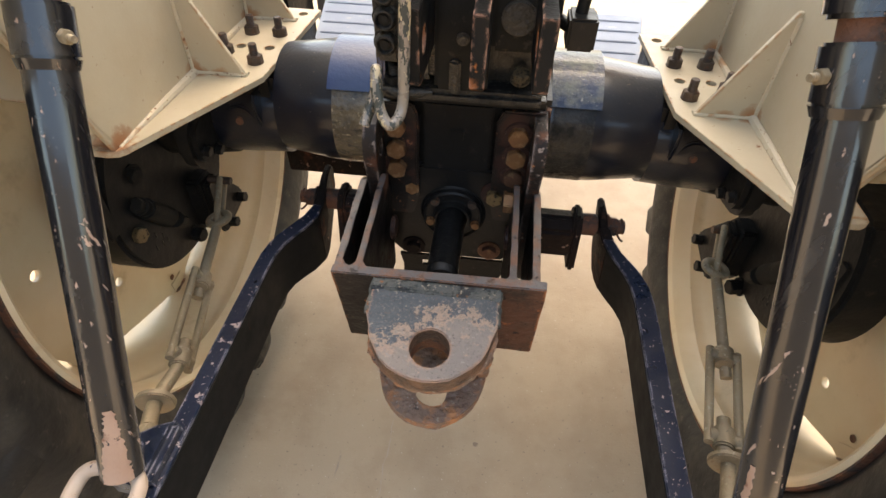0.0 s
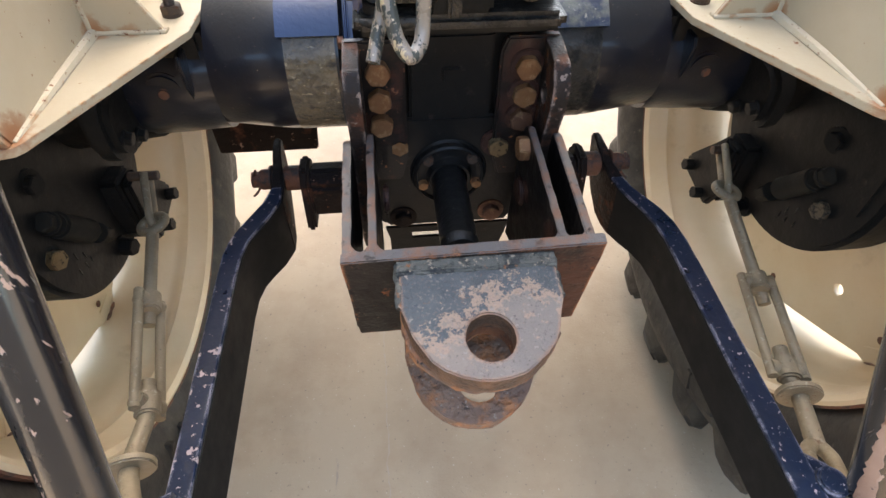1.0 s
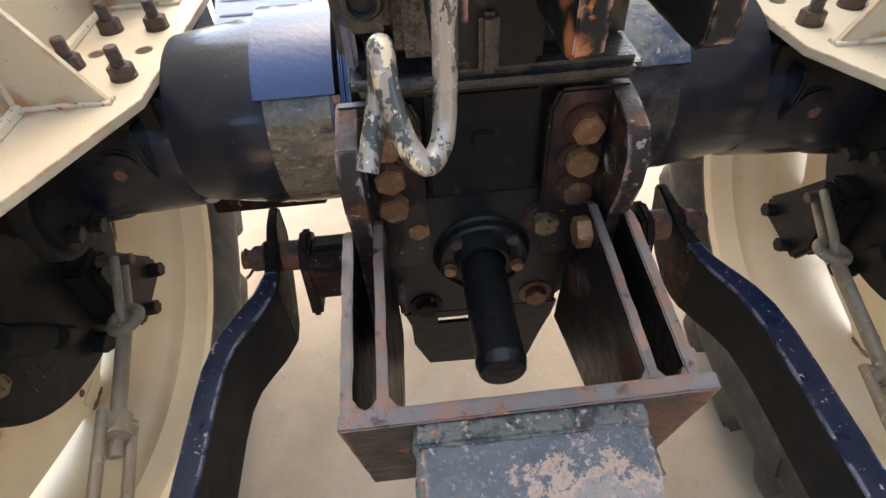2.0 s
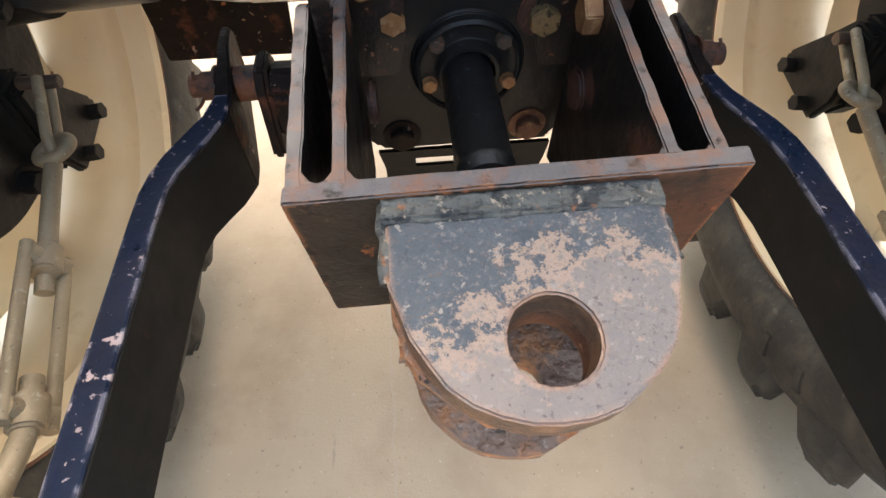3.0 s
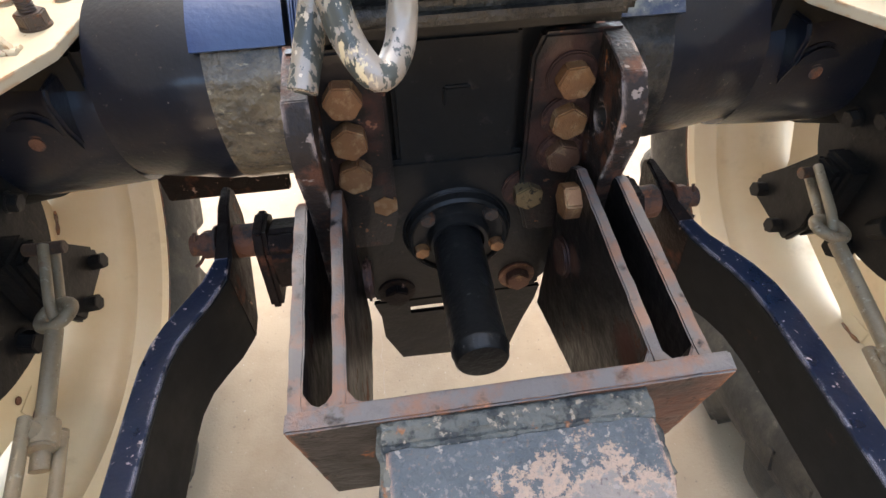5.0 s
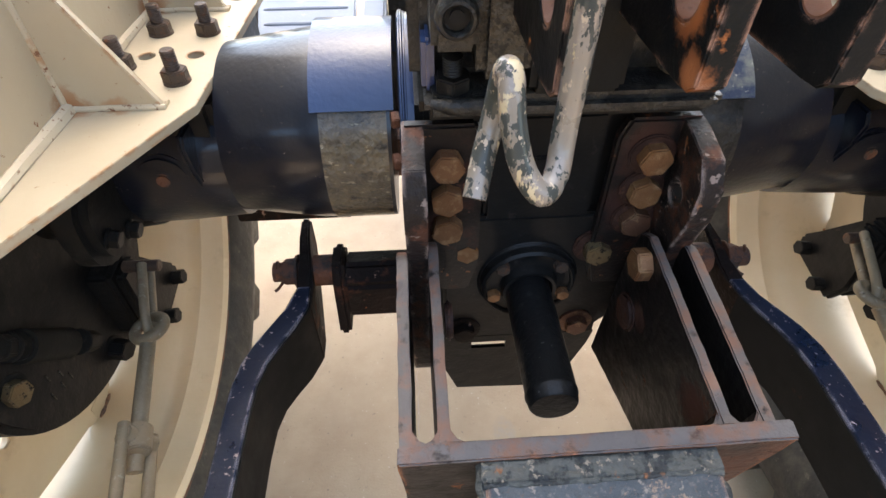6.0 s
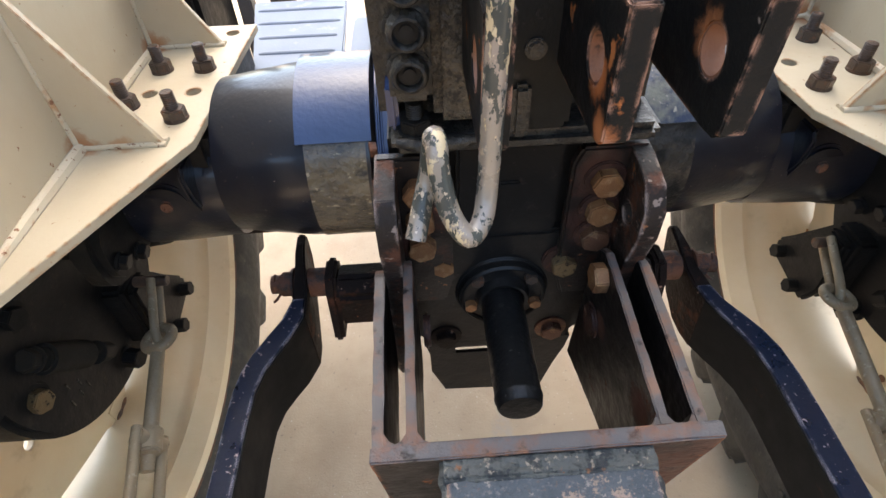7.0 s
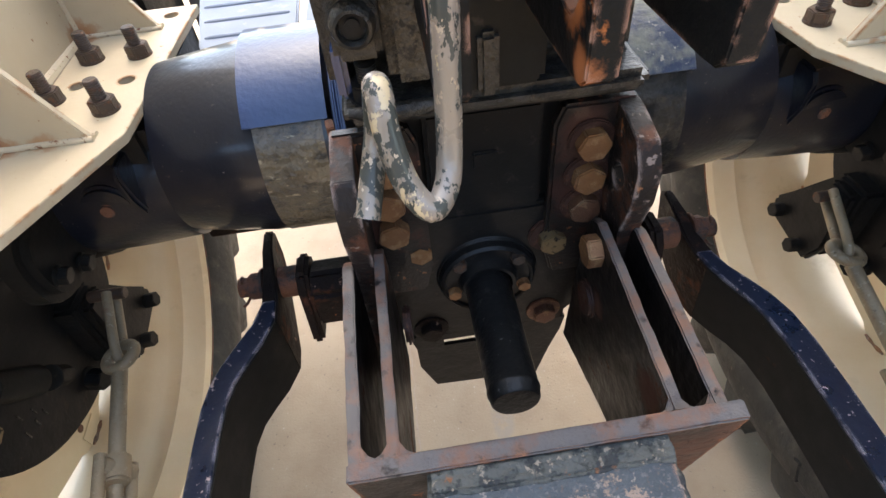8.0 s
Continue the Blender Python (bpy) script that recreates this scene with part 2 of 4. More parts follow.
M_DUSTY = painted("dusty_bare_casting", (0.15, 0.12, 0.078), (0.08, 0.066, 0.047), [((0.27, 0.21, 0.125), 30.0, 0.42, 0.7, 3.0), ((0.03, 0.027, 0.023), 70.0, 0.54, 0.7, 8.0), ((0.42, 0.35, 0.23), 110.0, 0.62, 0.67, 5.0)], (0.3, 0.5), 200, 0.5, metal=0.25, relief=(95, 1.0), coat=0.6, coat_rough=0.2, stretch=(0.6, 1.0, 1.0))
M_ROD = painted("worn_black_tube", (0.007, 0.0075, 0.01), (0.012, 0.0115, 0.0125), [((0.36, 0.24, 0.18), 95.0, 0.64, 0.655, 9.0), ((0.05, 0.04, 0.032), 22.0, 0.57, 0.75, 2.0), ((0.2, 0.18, 0.15), 130.0, 0.69, 0.73, 1.0)], (0.22, 0.28), 260, 0.03, coat=0.75, spec=0.5, stretch=(1.0, 1.0, 0.13), relief=(20, 0.03), coat_rough=0.11)
M_EYE = painted("rusty_black_eye", (0.009, 0.0075, 0.007), (0.018, 0.011, 0.009), [((0.11, 0.042, 0.024), 18.0, 0.57, 0.7, 3.0), ((0.3, 0.2, 0.16), 60.0, 0.66, 0.69, 1.0), ((0.3, 0.11, 0.045), 40.0, 0.68, 0.71, 5.0)], (0.5, 0.7), 240, 0.3, relief=(60, 0.3), spec=0.1)
M_DRIVE = painted("black_drive_paint", (0.008, 0.008, 0.0082), (0.0125, 0.0122, 0.0115), [((0.05, 0.041, 0.031), 34.0, 0.6, 0.76, 1.0), ((0.12, 0.1, 0.08), 200.0, 0.7, 0.75, 5.0)], (0.4, 0.55), 220, 0.1, relief=(40, 0.15), spec=0.14)
M_DULL = painted("dull_black_casting", (0.014, 0.013, 0.0112), (0.022, 0.02, 0.0165), [((0.06, 0.05, 0.038), 60.0, 0.62, 0.75, 2.0)], (0.5, 0.7), 260, 0.15, spec=0.12)
M_CRAG = painted("craggy_rust", (0.15, 0.092, 0.066), (0.23, 0.145, 0.1), [((0.42, 0.18, 0.075), 28.0, 0.48, 0.62, 9.0), ((0.05, 0.034, 0.027), 80.0, 0.62, 0.68, 1.0), ((0.3, 0.24, 0.19), 140.0, 0.6, 0.67, 4.0)], (0.55, 0.85), 120, 0.9, relief=(42, 1.4))
M_STRIP = painted("grimy_weld", (0.06, 0.064, 0.06), (0.1, 0.1, 0.088), [((0.03, 0.033, 0.034), 60.0, 0.5, 0.58, 9.0), ((0.24, 0.2, 0.155), 110.0, 0.6, 0.64, 1.0), ((0.2, 0.09, 0.045), 60.0, 0.62, 0.68, 4.0)], (0.5, 0.75), 150, 0.6, relief=(70, 0.8))
M_SILVER = painted("worn_silvery_cover", (0.016, 0.03, 0.07), (0.03, 0.045, 0.085), [((0.17, 0.18, 0.16), 26.0, 0.4, 0.58, 2.0), ((0.3, 0.3, 0.27), 120.0, 0.62, 0.68, 5.0)], (0.25, 0.4), 180, 0.05, coat=0.45, relief=(120, 0.3), coat_rough=0.12)
M_BRASS = painted("worn_brass", (0.3, 0.22, 0.12), (0.2, 0.14, 0.075), [((0.04, 0.033, 0.025), 120.0, 0.55, 0.62, 2.0)], (0.25, 0.45), 300, 0.3, metal=0.7)
M_PATCH = painted("rough_casting", (0.045, 0.038, 0.028), (0.075, 0.062, 0.045), [((0.012, 0.011, 0.01), 120.0, 0.5, 0.58, 2.0)], (0.35, 0.55), 140, 0.9, relief=(130, 1.2), coat=0.3, coat_rough=0.25)
M_DIRTY = painted("grimy_plug", (0.16, 0.125, 0.08), (0.09, 0.065, 0.04), [((0.02, 0.018, 0.016), 190.0, 0.5, 0.58, 2.0)], (0.4, 0.6), 300, 0.4, metal=0.3)
M_REDBOLT = painted("dark_rusty_bolt", (0.12, 0.06, 0.032), (0.08, 0.03, 0.018), [((0.2, 0.12, 0.065), 90.0, 0.54, 0.66, 2.0)], (0.45, 0.65), 300, 0.3, metal=0.3)
M_WASHER = painted("dark_red_washer", (0.05, 0.022, 0.016), (0.03, 0.016, 0.013), [((0.12, 0.055, 0.035), 80.0, 0.55, 0.66, 2.0)], (0.4, 0.6), 260, 0.3)
M_PRIMED = painted("pink_primer", (0.38, 0.25, 0.18), (0.3, 0.18, 0.125), [((0.02, 0.02, 0.022), 75.0, 0.62, 0.64, 3.0), ((0.16, 0.07, 0.04), 40.0, 0.6, 0.7, 1.0)], (0.45, 0.65), 240, 0.25)
M_SOCKET = painted("cream_primer", (0.4, 0.3, 0.225), (0.46, 0.36, 0.28), [((0.2, 0.1, 0.06), 60.0, 0.62, 0.68, 3.0), ((0.02, 0.03, 0.06), 45.0, 0.66, 0.69, 7.0)], (0.45, 0.65), 240, 0.2)
M_TYRE = painted("dusty_rubber", (0.014, 0.0132, 0.0122), (0.023, 0.021, 0.0185), [((0.07, 0.061, 0.047), 13.0, 0.5, 0.74, 2.0), ((0.11, 0.095, 0.075), 60.0, 0.63, 0.76, 5.0)], (0.45, 0.65), 300, 0.15, relief=(30, 0.3), spec=0.4)
M_PLASTIC = painted("black_plastic", (0.008, 0.008, 0.0082), (0.012, 0.0118, 0.0115), [((0.05, 0.048, 0.045), 55.0, 0.6, 0.78, 6.0), ((0.1, 0.095, 0.09), 170.0, 0.65, 0.72, 2.0)], (0.32, 0.48), 260, 0.12, relief=(110, 0.12))
M_BOARD = painted("pale_blue_board", (0.19, 0.225, 0.29), (0.22, 0.255, 0.315), [((0.42, 0.4, 0.38), 20.0, 0.6, 0.75, 2.0)], (0.5, 0.62), 200, 0.06, coat=0.0)


def concrete():
    m, nt, bs = material("dusty_concrete")
    col = mixed(nt, noise_mask(nt, 1.6, 0.3, 0.7, 8), (0.358, 0.267, 0.178), (0.408, 0.313, 0.215))
    col = mixed(nt, noise_mask(nt, 7.0, 0.45, 0.75, 8, 0.65, 4.0), col, (0.318, 0.227, 0.149))
    col = mixed(nt, noise_mask(nt, 90.0, 0.66, 0.72, 3, 0.5, 1.0), col, (0.26, 0.195, 0.14))
    col = mixed(nt, noise_mask(nt, 120.0, 0.68, 0.74, 3, 0.5, 8.0), col, (0.49, 0.41, 0.32))
    co = nt.nodes.new("ShaderNodeTexCoord")
    wob = node(nt, "ShaderNodeTexNoise", Scale=14.0, Detail=6.0)
    nt.links.new(co.outputs["Object"], wob.inputs["Vector"])
    warp = nt.nodes.new("ShaderNodeVectorMath")
    warp.operation = "MULTIPLY_ADD"
    nt.links.new(wob.outputs["Color"], warp.inputs[0])
    warp.inputs[1].default_value = (0.03, 0.03, 0)
    nt.links.new(co.outputs["Object"], warp.inputs[2])
    for (x, y), (rx, ry), colour, soft in (((-0.13, 0.1), (0.0016, 0.9), (0.37, 0.295, 0.23), 0.5), ((-0.258, 0.125), (0.003, 0.035), (0.31, 0.24, 0.18), 0.4), ((0.112, 0.232), (0.009, 0.007), (0.22, 0.16, 0.12), 0.4),
                                           ((0.08, 0.46), (0.025, 0.05), (0.33, 0.27, 0.21), 0.3), ((0.0, -0.12), (0.09, 0.02), (0.62, 0.53, 0.43), 0.2)):
        mp = node(nt, "ShaderNodeMapping", Location=(-x / rx, -y / ry, 0), Scale=(1 / rx, 1 / ry, 0))
        nt.links.new(warp.outputs[0], mp.inputs["Vector"])
        ln = nt.nodes.new("ShaderNodeVectorMath")
        ln.operation = "LENGTH"
        nt.links.new(mp.outputs[0], ln.inputs[0])
        mr = node(nt, "ShaderNodeMapRange", From_Min=1.15, From_Max=1.15 - soft)
        nt.links.new(ln.outputs["Value"], mr.inputs["Value"])
        col = mixed(nt, maths(nt, "MULTIPLY", mr.outputs[0], noise_mask(nt, 60.0, 0.3, 0.55, 4, 0.6, x * 40)), col, colour)
    nt.links.new(col, bs.inputs["Base Color"])
    bs.inputs["Roughness"].default_value = 0.85
    bp = node(nt, "ShaderNodeBump", Strength=0.25, Distance=0.003)
    nt.links.new(noise_mask(nt, 160.0, 0.2, 0.8, 6), bp.inputs["Height"])
    nt.links.new(bp.outputs[0], bs.inputs["Normal"])
    return m



def clevis_paint():
    """Blue-grey paint that survives near the box, primer where it flakes, bare scuffed steel towards the tip."""
    m, nt, bs = material("worn_clevis_paint")
    co = nt.nodes.new("ShaderNodeTexCoord")
    sx = nt.nodes.new("ShaderNodeSeparateXYZ")
    nt.links.new(co.outputs["Object"], sx.inputs[0])
    ramp = node(nt, "ShaderNodeMapRange", From_Min=-0.135, From_Max=-0.03, To_Min=-0.3, To_Max=0.22)
    nt.links.new(sx.outputs[1], ramp.inputs["Value"])
    nz = noise_mask(nt, 52.0, 0.15, 0.85, 12.0, 0.76, 2.5)
    lean = node(nt, "ShaderNodeMapRange", From_Min=-0.09, From_Max=0.09, To_Min=0.1, To_Max=-0.1)
    nt.links.new(sx.outputs[0], lean.inputs["Value"])
    a1 = nt.nodes.new("ShaderNodeMath")
    a1.operation = "ADD"
    nt.links.new(ramp.outputs[0], a1.inputs[0])
    nt.links.new(lean.outputs[0], a1.inputs[1])
    ad = nt.nodes.new("ShaderNodeMath")
    ad.operation = "ADD"
    hub = node(nt, "ShaderNodeMapping", Location=(-0.026, 0.072, 0.0), Scale=(1.0, 1.0, 0.0))
    nt.links.new(co.outputs["Object"], hub.inputs["Vector"])
    ln = nt.nodes.new("ShaderNodeVectorMath")
    ln.operation = "LENGTH"
    nt.links.new(hub.outputs[0], ln.inputs[0])
    worn = node(nt, "ShaderNodeMapRange", From_Min=0.012, From_Max=0.055, To_Min=-0.17, To_Max=0.03)
    nt.links.new(ln.outputs["Value"], worn.inputs["Value"])
    a2 = nt.nodes.new("ShaderNodeMath")
    a2.operation = "ADD"
    nt.links.new(a1.outputs[0], a2.inputs[0])
    nt.links.new(worn.outputs[0], a2.inputs[1])
    nt.links.new(a2.outputs[0], ad.inputs[0])
    nt.links.new(nz, ad.inputs[1])

    def step(low, high):
        mr = node(nt, "ShaderNodeMapRange", From_Min=low, From_Max=high)
        nt.links.new(ad.outputs[0], mr.inputs["Value"])
        return mr.outputs[0]

    bare = mixed(nt, noise_mask(nt, 14.0, 0.4, 0.65, 6.0, 0.6, 1.0), (0.142, 0.124, 0.114), (0.18, 0.148, 0.127))
    paint = mixed(nt, noise_mask(nt, 20.0, 0.4, 0.62, 6.0, 0.6, 8.0), (0.03, 0.041, 0.052), (0.05, 0.061, 0.07))
    col = mixed(nt, step(0.36, 0.41), bare, (0.245, 0.176, 0.134))
    paint = mixed(nt, noise_mask(nt, 240.0, 0.56, 0.66, 4.0, 0.6, 9.0), paint, (0.1, 0.1, 0.1))
    paintk = step(0.485, 0.53)
    col = mixed(nt, paintk, col, paint)
    col = mixed(nt, noise_mask(nt, 210.0, 0.6, 0.68, 4.0, 0.6, 3.0), col, (0.075, 0.06, 0.055))
    col = mixed(nt, noise_mask(nt, 17.0, 0.66, 0.7, 9.0, 0.75, 6.0), col, (0.05, 0.085, 0.17))
    col = mixed(nt, noise_mask(nt, 130.0, 0.62, 0.66, 4.0, 0.6, 5.0), col, (0.2, 0.175, 0.155))
    ek = maths(nt, "MULTIPLY", edge_mask(nt, 0.005), noise_mask(nt, 60.0, 0.35, 0.55, seed=5.0))
    col = mixed(nt, ek, col, (0.26, 0.15, 0.1))
    ge = nt.nodes.new("ShaderNodeNewGeometry")
    sn = nt.nodes.new("ShaderNodeSeparateXYZ")
    nt.links.new(ge.outputs["Normal"], sn.inputs[0])
    side = node(nt, "ShaderNodeMapRange", From_Min=0.75, From_Max=0.45)
    nt.links.new(sn.outputs[2], side.inputs["Value"])
    rusty = mixed(nt, noise_mask(nt, 40.0, 0.4, 0.6, 6.0, 0.6, 4.0), (0.065, 0.036, 0.023), (0.17, 0.085, 0.045))
    col = mixed(nt, side.outputs[0], col, rusty)
    nt.links.new(col, bs.inputs["Base Color"])
    bs.inputs["Roughness"].default_value = 0.5
    bp = node(nt, "ShaderNodeBump", Strength=0.3, Distance=0.001)
    nt.links.new(paintk, bp.inputs["Height"])
    b2 = node(nt, "ShaderNodeBump", Strength=0.9, Distance=0.003)
    nt.links.new(noise_mask(nt, 110.0, 0.2, 0.8, 6.0, 0.6, 2.0), b2.inputs["Height"])
    nt.links.new(bp.outputs[0], b2.inputs["Normal"])
    nt.links.new(b2.outputs[0], bs.inputs["Normal"])
    return m


M_CLEVIS = clevis_paint()
M_GROUND = concrete()
M_WALL = painted("tan_plaster", (0.4, 0.33, 0.26), (0.45, 0.37, 0.29), [], (0.8, 0.9), 60, 0.2)


# ---- mesh helpers ----
def thing(name, label, category, kind="", group=""):
    ob = new(name)
    ob.empty_display_size = 0.05
    return tagged(ob, label, category, group, kind)


def part(name, bm, mat, parent=None, label="", smooth=True):
    """Links bm as one mesh under a thing or a part."""
    bmesh.ops.recalc_face_normals(bm, faces=bm.faces)
    me = bpy.data.meshes.new(name)
    bm.to_mesh(me)
    bm.free()
    me.materials.append(mat)
    if smooth:
        me.shade_smooth()
        me.set_sharp_from_angle(angle=radians(35))
    ob = new(name, me)
    ob.parent = parent
    if label:
        ob["label"] = label
    return ob


def bevelled(bm, width, segments=2, angle=30):
    edges = [e for e in bm.edges if len(e.link_faces) == 2 and e.calc_face_angle() > radians(angle)]
    bmesh.ops.bevel(bm, geom=edges, offset=width, segments=segments, affect="EDGES", clamp_overlap=True)
    return bm


def worn(bm, amount=0.0009, size=0.009):
    """Cuts edges longer than size and lets them waver, as on hammered and rusted plate."""
    cuts = {}
    for e in bm.edges:
        n = min(int(e.calc_length() / size), 24)
        if n:
            cuts.setdefault(n, []).append(e)
    for n, edges in sorted(cuts.items()):
        bmesh.ops.subdivide_edges(bm, edges=edges, cuts=n, use_grid_fill=False)
    for v in bm.verts:
        v.co += noise.noise_vector(v.co * 55.0) * amount + noise.noise_vector(v.co * 160.0) * amount * 0.5
    return bm


def block(lo, hi, bevel=0.003, m=None, bm=None):
    """A box from corner lo to corner hi with rounded edges."""
    b = bmesh.new()
    c = (Vector(lo) + Vector(hi)) / 2
    d = Vector(hi) - Vector(lo)
    bmesh.ops.create_cube(b, size=1, matrix=Matrix.Translation(c) @ Matrix.Diagonal((*d, 1)))
    if bevel:
        bevelled(b, bevel)
    return merged(b, m, bm)


def merged(b, m=None, bm=None):
    """Moves b by m and adds it to bm, if there is one."""
    if m is not None:
        bmesh.ops.transform(b, matrix=m, verts=b.verts)
    if bm is None:
        return b
    me = bpy.data.meshes.new("tmp")
    b.to_mesh(me)
    b.free()
    bm.from_mesh(me)
    bpy.data.meshes.remove(me)
    return bm


def rod(p0, p1, r0, r1=None, n=20, bevel=0.0, bm=None):
    """A cylinder or cone from p0 to p1."""
    p0, p1 = Vector(p0), Vector(p1)
    b = bmesh.new()
    d = p1 - p0
    bmesh.ops.create_cone(b, cap_ends=True, segments=n, radius1=r0, radius2=r0 if r1 is None else r1, depth=d.length)
    if bevel:
        bevelled(b, bevel, 2, 50)
    return merged(b, Matrix.Translation((p0 + p1) / 2) @ d.to_track_quat("Z", "Y").to_matrix().to_4x4(), bm)


def plate(outline, axis, a, b, holes=(), bevel=0.002, bm=None):
    """A plate cut from an outline of 2D points, from a to b along axis (0 x, 1 y, 2 z). holes: (u, v, radius)."""
    def place(u, v, w):
        return {0: (w, u, v), 1: (u, w, v), 2: (u, v, w)}[axis]

    q = bmesh.new()
    loops = [[q.verts.new(place(u, v, a)) for u, v in outline]]
    for hu, hv, hr in holes:
        loops.append([q.verts.new(place(hu + hr * math.cos(k * math.tau / 24), hv + hr * math.sin(k * math.tau / 24), a)) for k in range(24)])
    edges = [q.edges.new((lp[k], lp[(k + 1) % len(lp)])) for lp in loops for k in range(len(lp))]
    bmesh.ops.triangle_fill(q, use_beauty=True, use_dissolve=False, edges=edges)
    back = q.faces[:]
    ext = bmesh.ops.extrude_face_region(q, geom=back)
    shift = Vector(place(0, 0, b - a))
    bmesh.ops.translate(q, vec=shift, verts=[v for v in ext["geom"] if isinstance(v, bmesh.types.BMVert)])
    bmesh.ops.recalc_face_normals(q, faces=q.faces)
    bmesh.ops.dissolve_limit(q, angle_limit=radians(1), verts=q.verts, edges=q.edges)
    if bevel:
        bevelled(q, bevel, 2, 40)
    return merged(q, None, bm)


def sweep(points, radius, n=14, closed=False, bm=None, steps=6):
    """A round bar along a smooth line through the points. radius: one number or one for each point."""
    pts = [Vector(p) for p in points]
    rad = [radius] * len(pts) if isinstance(radius, (int, float)) else list(radius)
    line, rr = [], []
    count = len(pts) if closed else len(pts) - 1
    for k in range(count):
        p1, p2 = pts[k], pts[(k + 1) % len(pts)]
        p0 = pts[k - 1] if (k or closed) else p1 * 2 - p2
        p3 = pts[(k + 2) % len(pts)] if (closed or k + 2 < len(pts)) else p2 * 2 - p1
        for j in range(steps):
            s = j / steps
            line.append(0.5 * (2 * p1 + (p2 - p0) * s + (2 * p0 - 5 * p1 + 4 * p2 - p3) * s * s + (3 * p1 - p0 - 3 * p2 + p3) * s ** 3))
            rr.append(rad[k] + (rad[(k + 1) % len(pts)] - rad[k]) * s)
    if not closed:
        line.append(pts[-1])
        rr.append(rad[-1])
    b = bmesh.new()
    rings, up = [], None
    for k, p in enumerate(line):
        a = line[k - 1] if (k or closed) else p
        c = line[(k + 1) % len(line)] if (closed or k + 1 < len(line)) else p
        t = (c - a).normalized()
        up = t.orthogonal().normalized() if up is None else (up - t * up.dot(t)).normalized()
        side = t.cross(up)
        rings.append([b.verts.new(p + rr[k] * (math.cos(q * math.tau / n) * up + math.sin(q * math.tau / n) * side)) for q in range(n)])
    total = len(rings)
    if closed:
        off = min(range(n), key=lambda q: (rings[0][q].co - rings[-1][0].co).length)
    for k in range(total if closed else total - 1):
        r0, r1 = rings[k], rings[(k + 1) % total]
        sh = off if closed and k == total - 1 else 0
        for q in range(n):
            b.faces.new((r0[q], r0[(q + 1) % n], r1[(q + 1 + sh) % n], r1[(q + sh) % n]))
    if not closed:
        b.faces.new(rings[0])
        b.faces.new(rings[-1])
    return merged(b, None, bm)


def lathe(profile, centre, n=64, axis=0, a0=0.0, a1=360.0, bm=None):
    """Turns a profile of (along, radius) round an axis through centre. A closed profile makes a solid ring."""
    b = bmesh.new()
    full = a1 - a0 >= 360
    rings = []
    for k in range(n if full else n + 1):
        a = radians(a0 + (a1 - a0) * k / n)
        ring = []
        for u, r in profile:
            c, s = r * math.cos(a), r * math.sin(a)
            off = {0: (u, c, s), 1: (c, u, s), 2: (c, s, u)}[axis]
            ring.append(b.verts.new(Vector(centre) + Vector(off)))
        rings.append(ring)
    m = len(profile)
    for k in range(len(rings) if full else len(rings) - 1):
        r0, r1 = rings[k], rings[(k + 1) % len(rings)]
        for q in range(m):
            b.faces.new((r0[q], r0[(q + 1) % m], r1[(q + 1) % m], r1[q]))
    if not full:
        b.faces.new(rings[0])
        b.faces.new(rings[-1])
    bmesh.ops.remove_doubles(b, verts=b.verts, dist=1e-6)
    return merged(b, None, bm)


def hexhead(at, out, across, depth, washer=0.0, turn=0.0, stud=0.0, bm=None):
    """A hexagon bolt head or nut at a point, looking along out; stud: length of a threaded end that stands out of it."""
    b = bmesh.new()
    r = across / math.sqrt(3)
    bmesh.ops.create_cone(b, cap_ends=True, segments=6, radius1=r, radius2=r, depth=depth, matrix=Matrix.Translation((0, 0, depth / 2)) @ Matrix.Rotation(turn, 4, "Z"))
    bevelled(b, across * 0.05, 2, 40)
    if washer:
        merged(rod((0, 0, -0.001), (0, 0, 0.003), washer, n=24, bevel=0.0008), None, b)
    if stud:
        sr = across * 0.31
        prof, u, k = [(depth, 0.0005)], depth, 0
        while u < depth + stud:
            prof.append((u, sr if k % 2 else sr * 0.9))
            u += 0.0012
            k += 1
        prof += [(depth + stud, sr * 0.85), (depth + stud, 0.0005)]
        merged(lathe(prof, (0, 0, 0), 16, 2), None, b)
    q = Vector(out).to_track_quat("Z", "Y").to_matrix().to_4x4()
    return merged(b, Matrix.Translation(at) @ q, bm)


def mirrored(bm):
    """Swaps left and right."""
    bmesh.ops.transform(bm, matrix=Matrix.Diagonal((-1, 1, 1, 1)), verts=bm.verts)
    bmesh.ops.reverse_faces(bm, faces=bm.faces)
    return bm


def sided(bm, s):
    """Things are drawn for the side x < 0; s = 1 sends them to the other side."""
    return mirrored(bm) if s > 0 else bm


# ---- ground ----
b = bmesh.new()
bmesh.ops.create_grid(b, x_segments=2, y_segments=2, size=400)
ground = part("ground", b, M_GROUND, None, smooth=False)
tagged(ground, "dusty tan concrete yard with fine cracks", "ground", kind="structure")

# unseen wall, added to darken what the glossy black paint reflects
M_DARKWALL = painted("dark_added_wall", (0.1, 0.086, 0.07), (0.125, 0.106, 0.087), [], (0.7, 0.9), 60, 0.2)
wall = part("added_wall_back", block((-2.6, -3.4, 0.0), (2.6, -3.2, 2.3), 0.0), M_DARKWALL, None, smooth=False)
tagged(wall, "plain brown wall added out of view behind the camera", "wall", kind="structure")
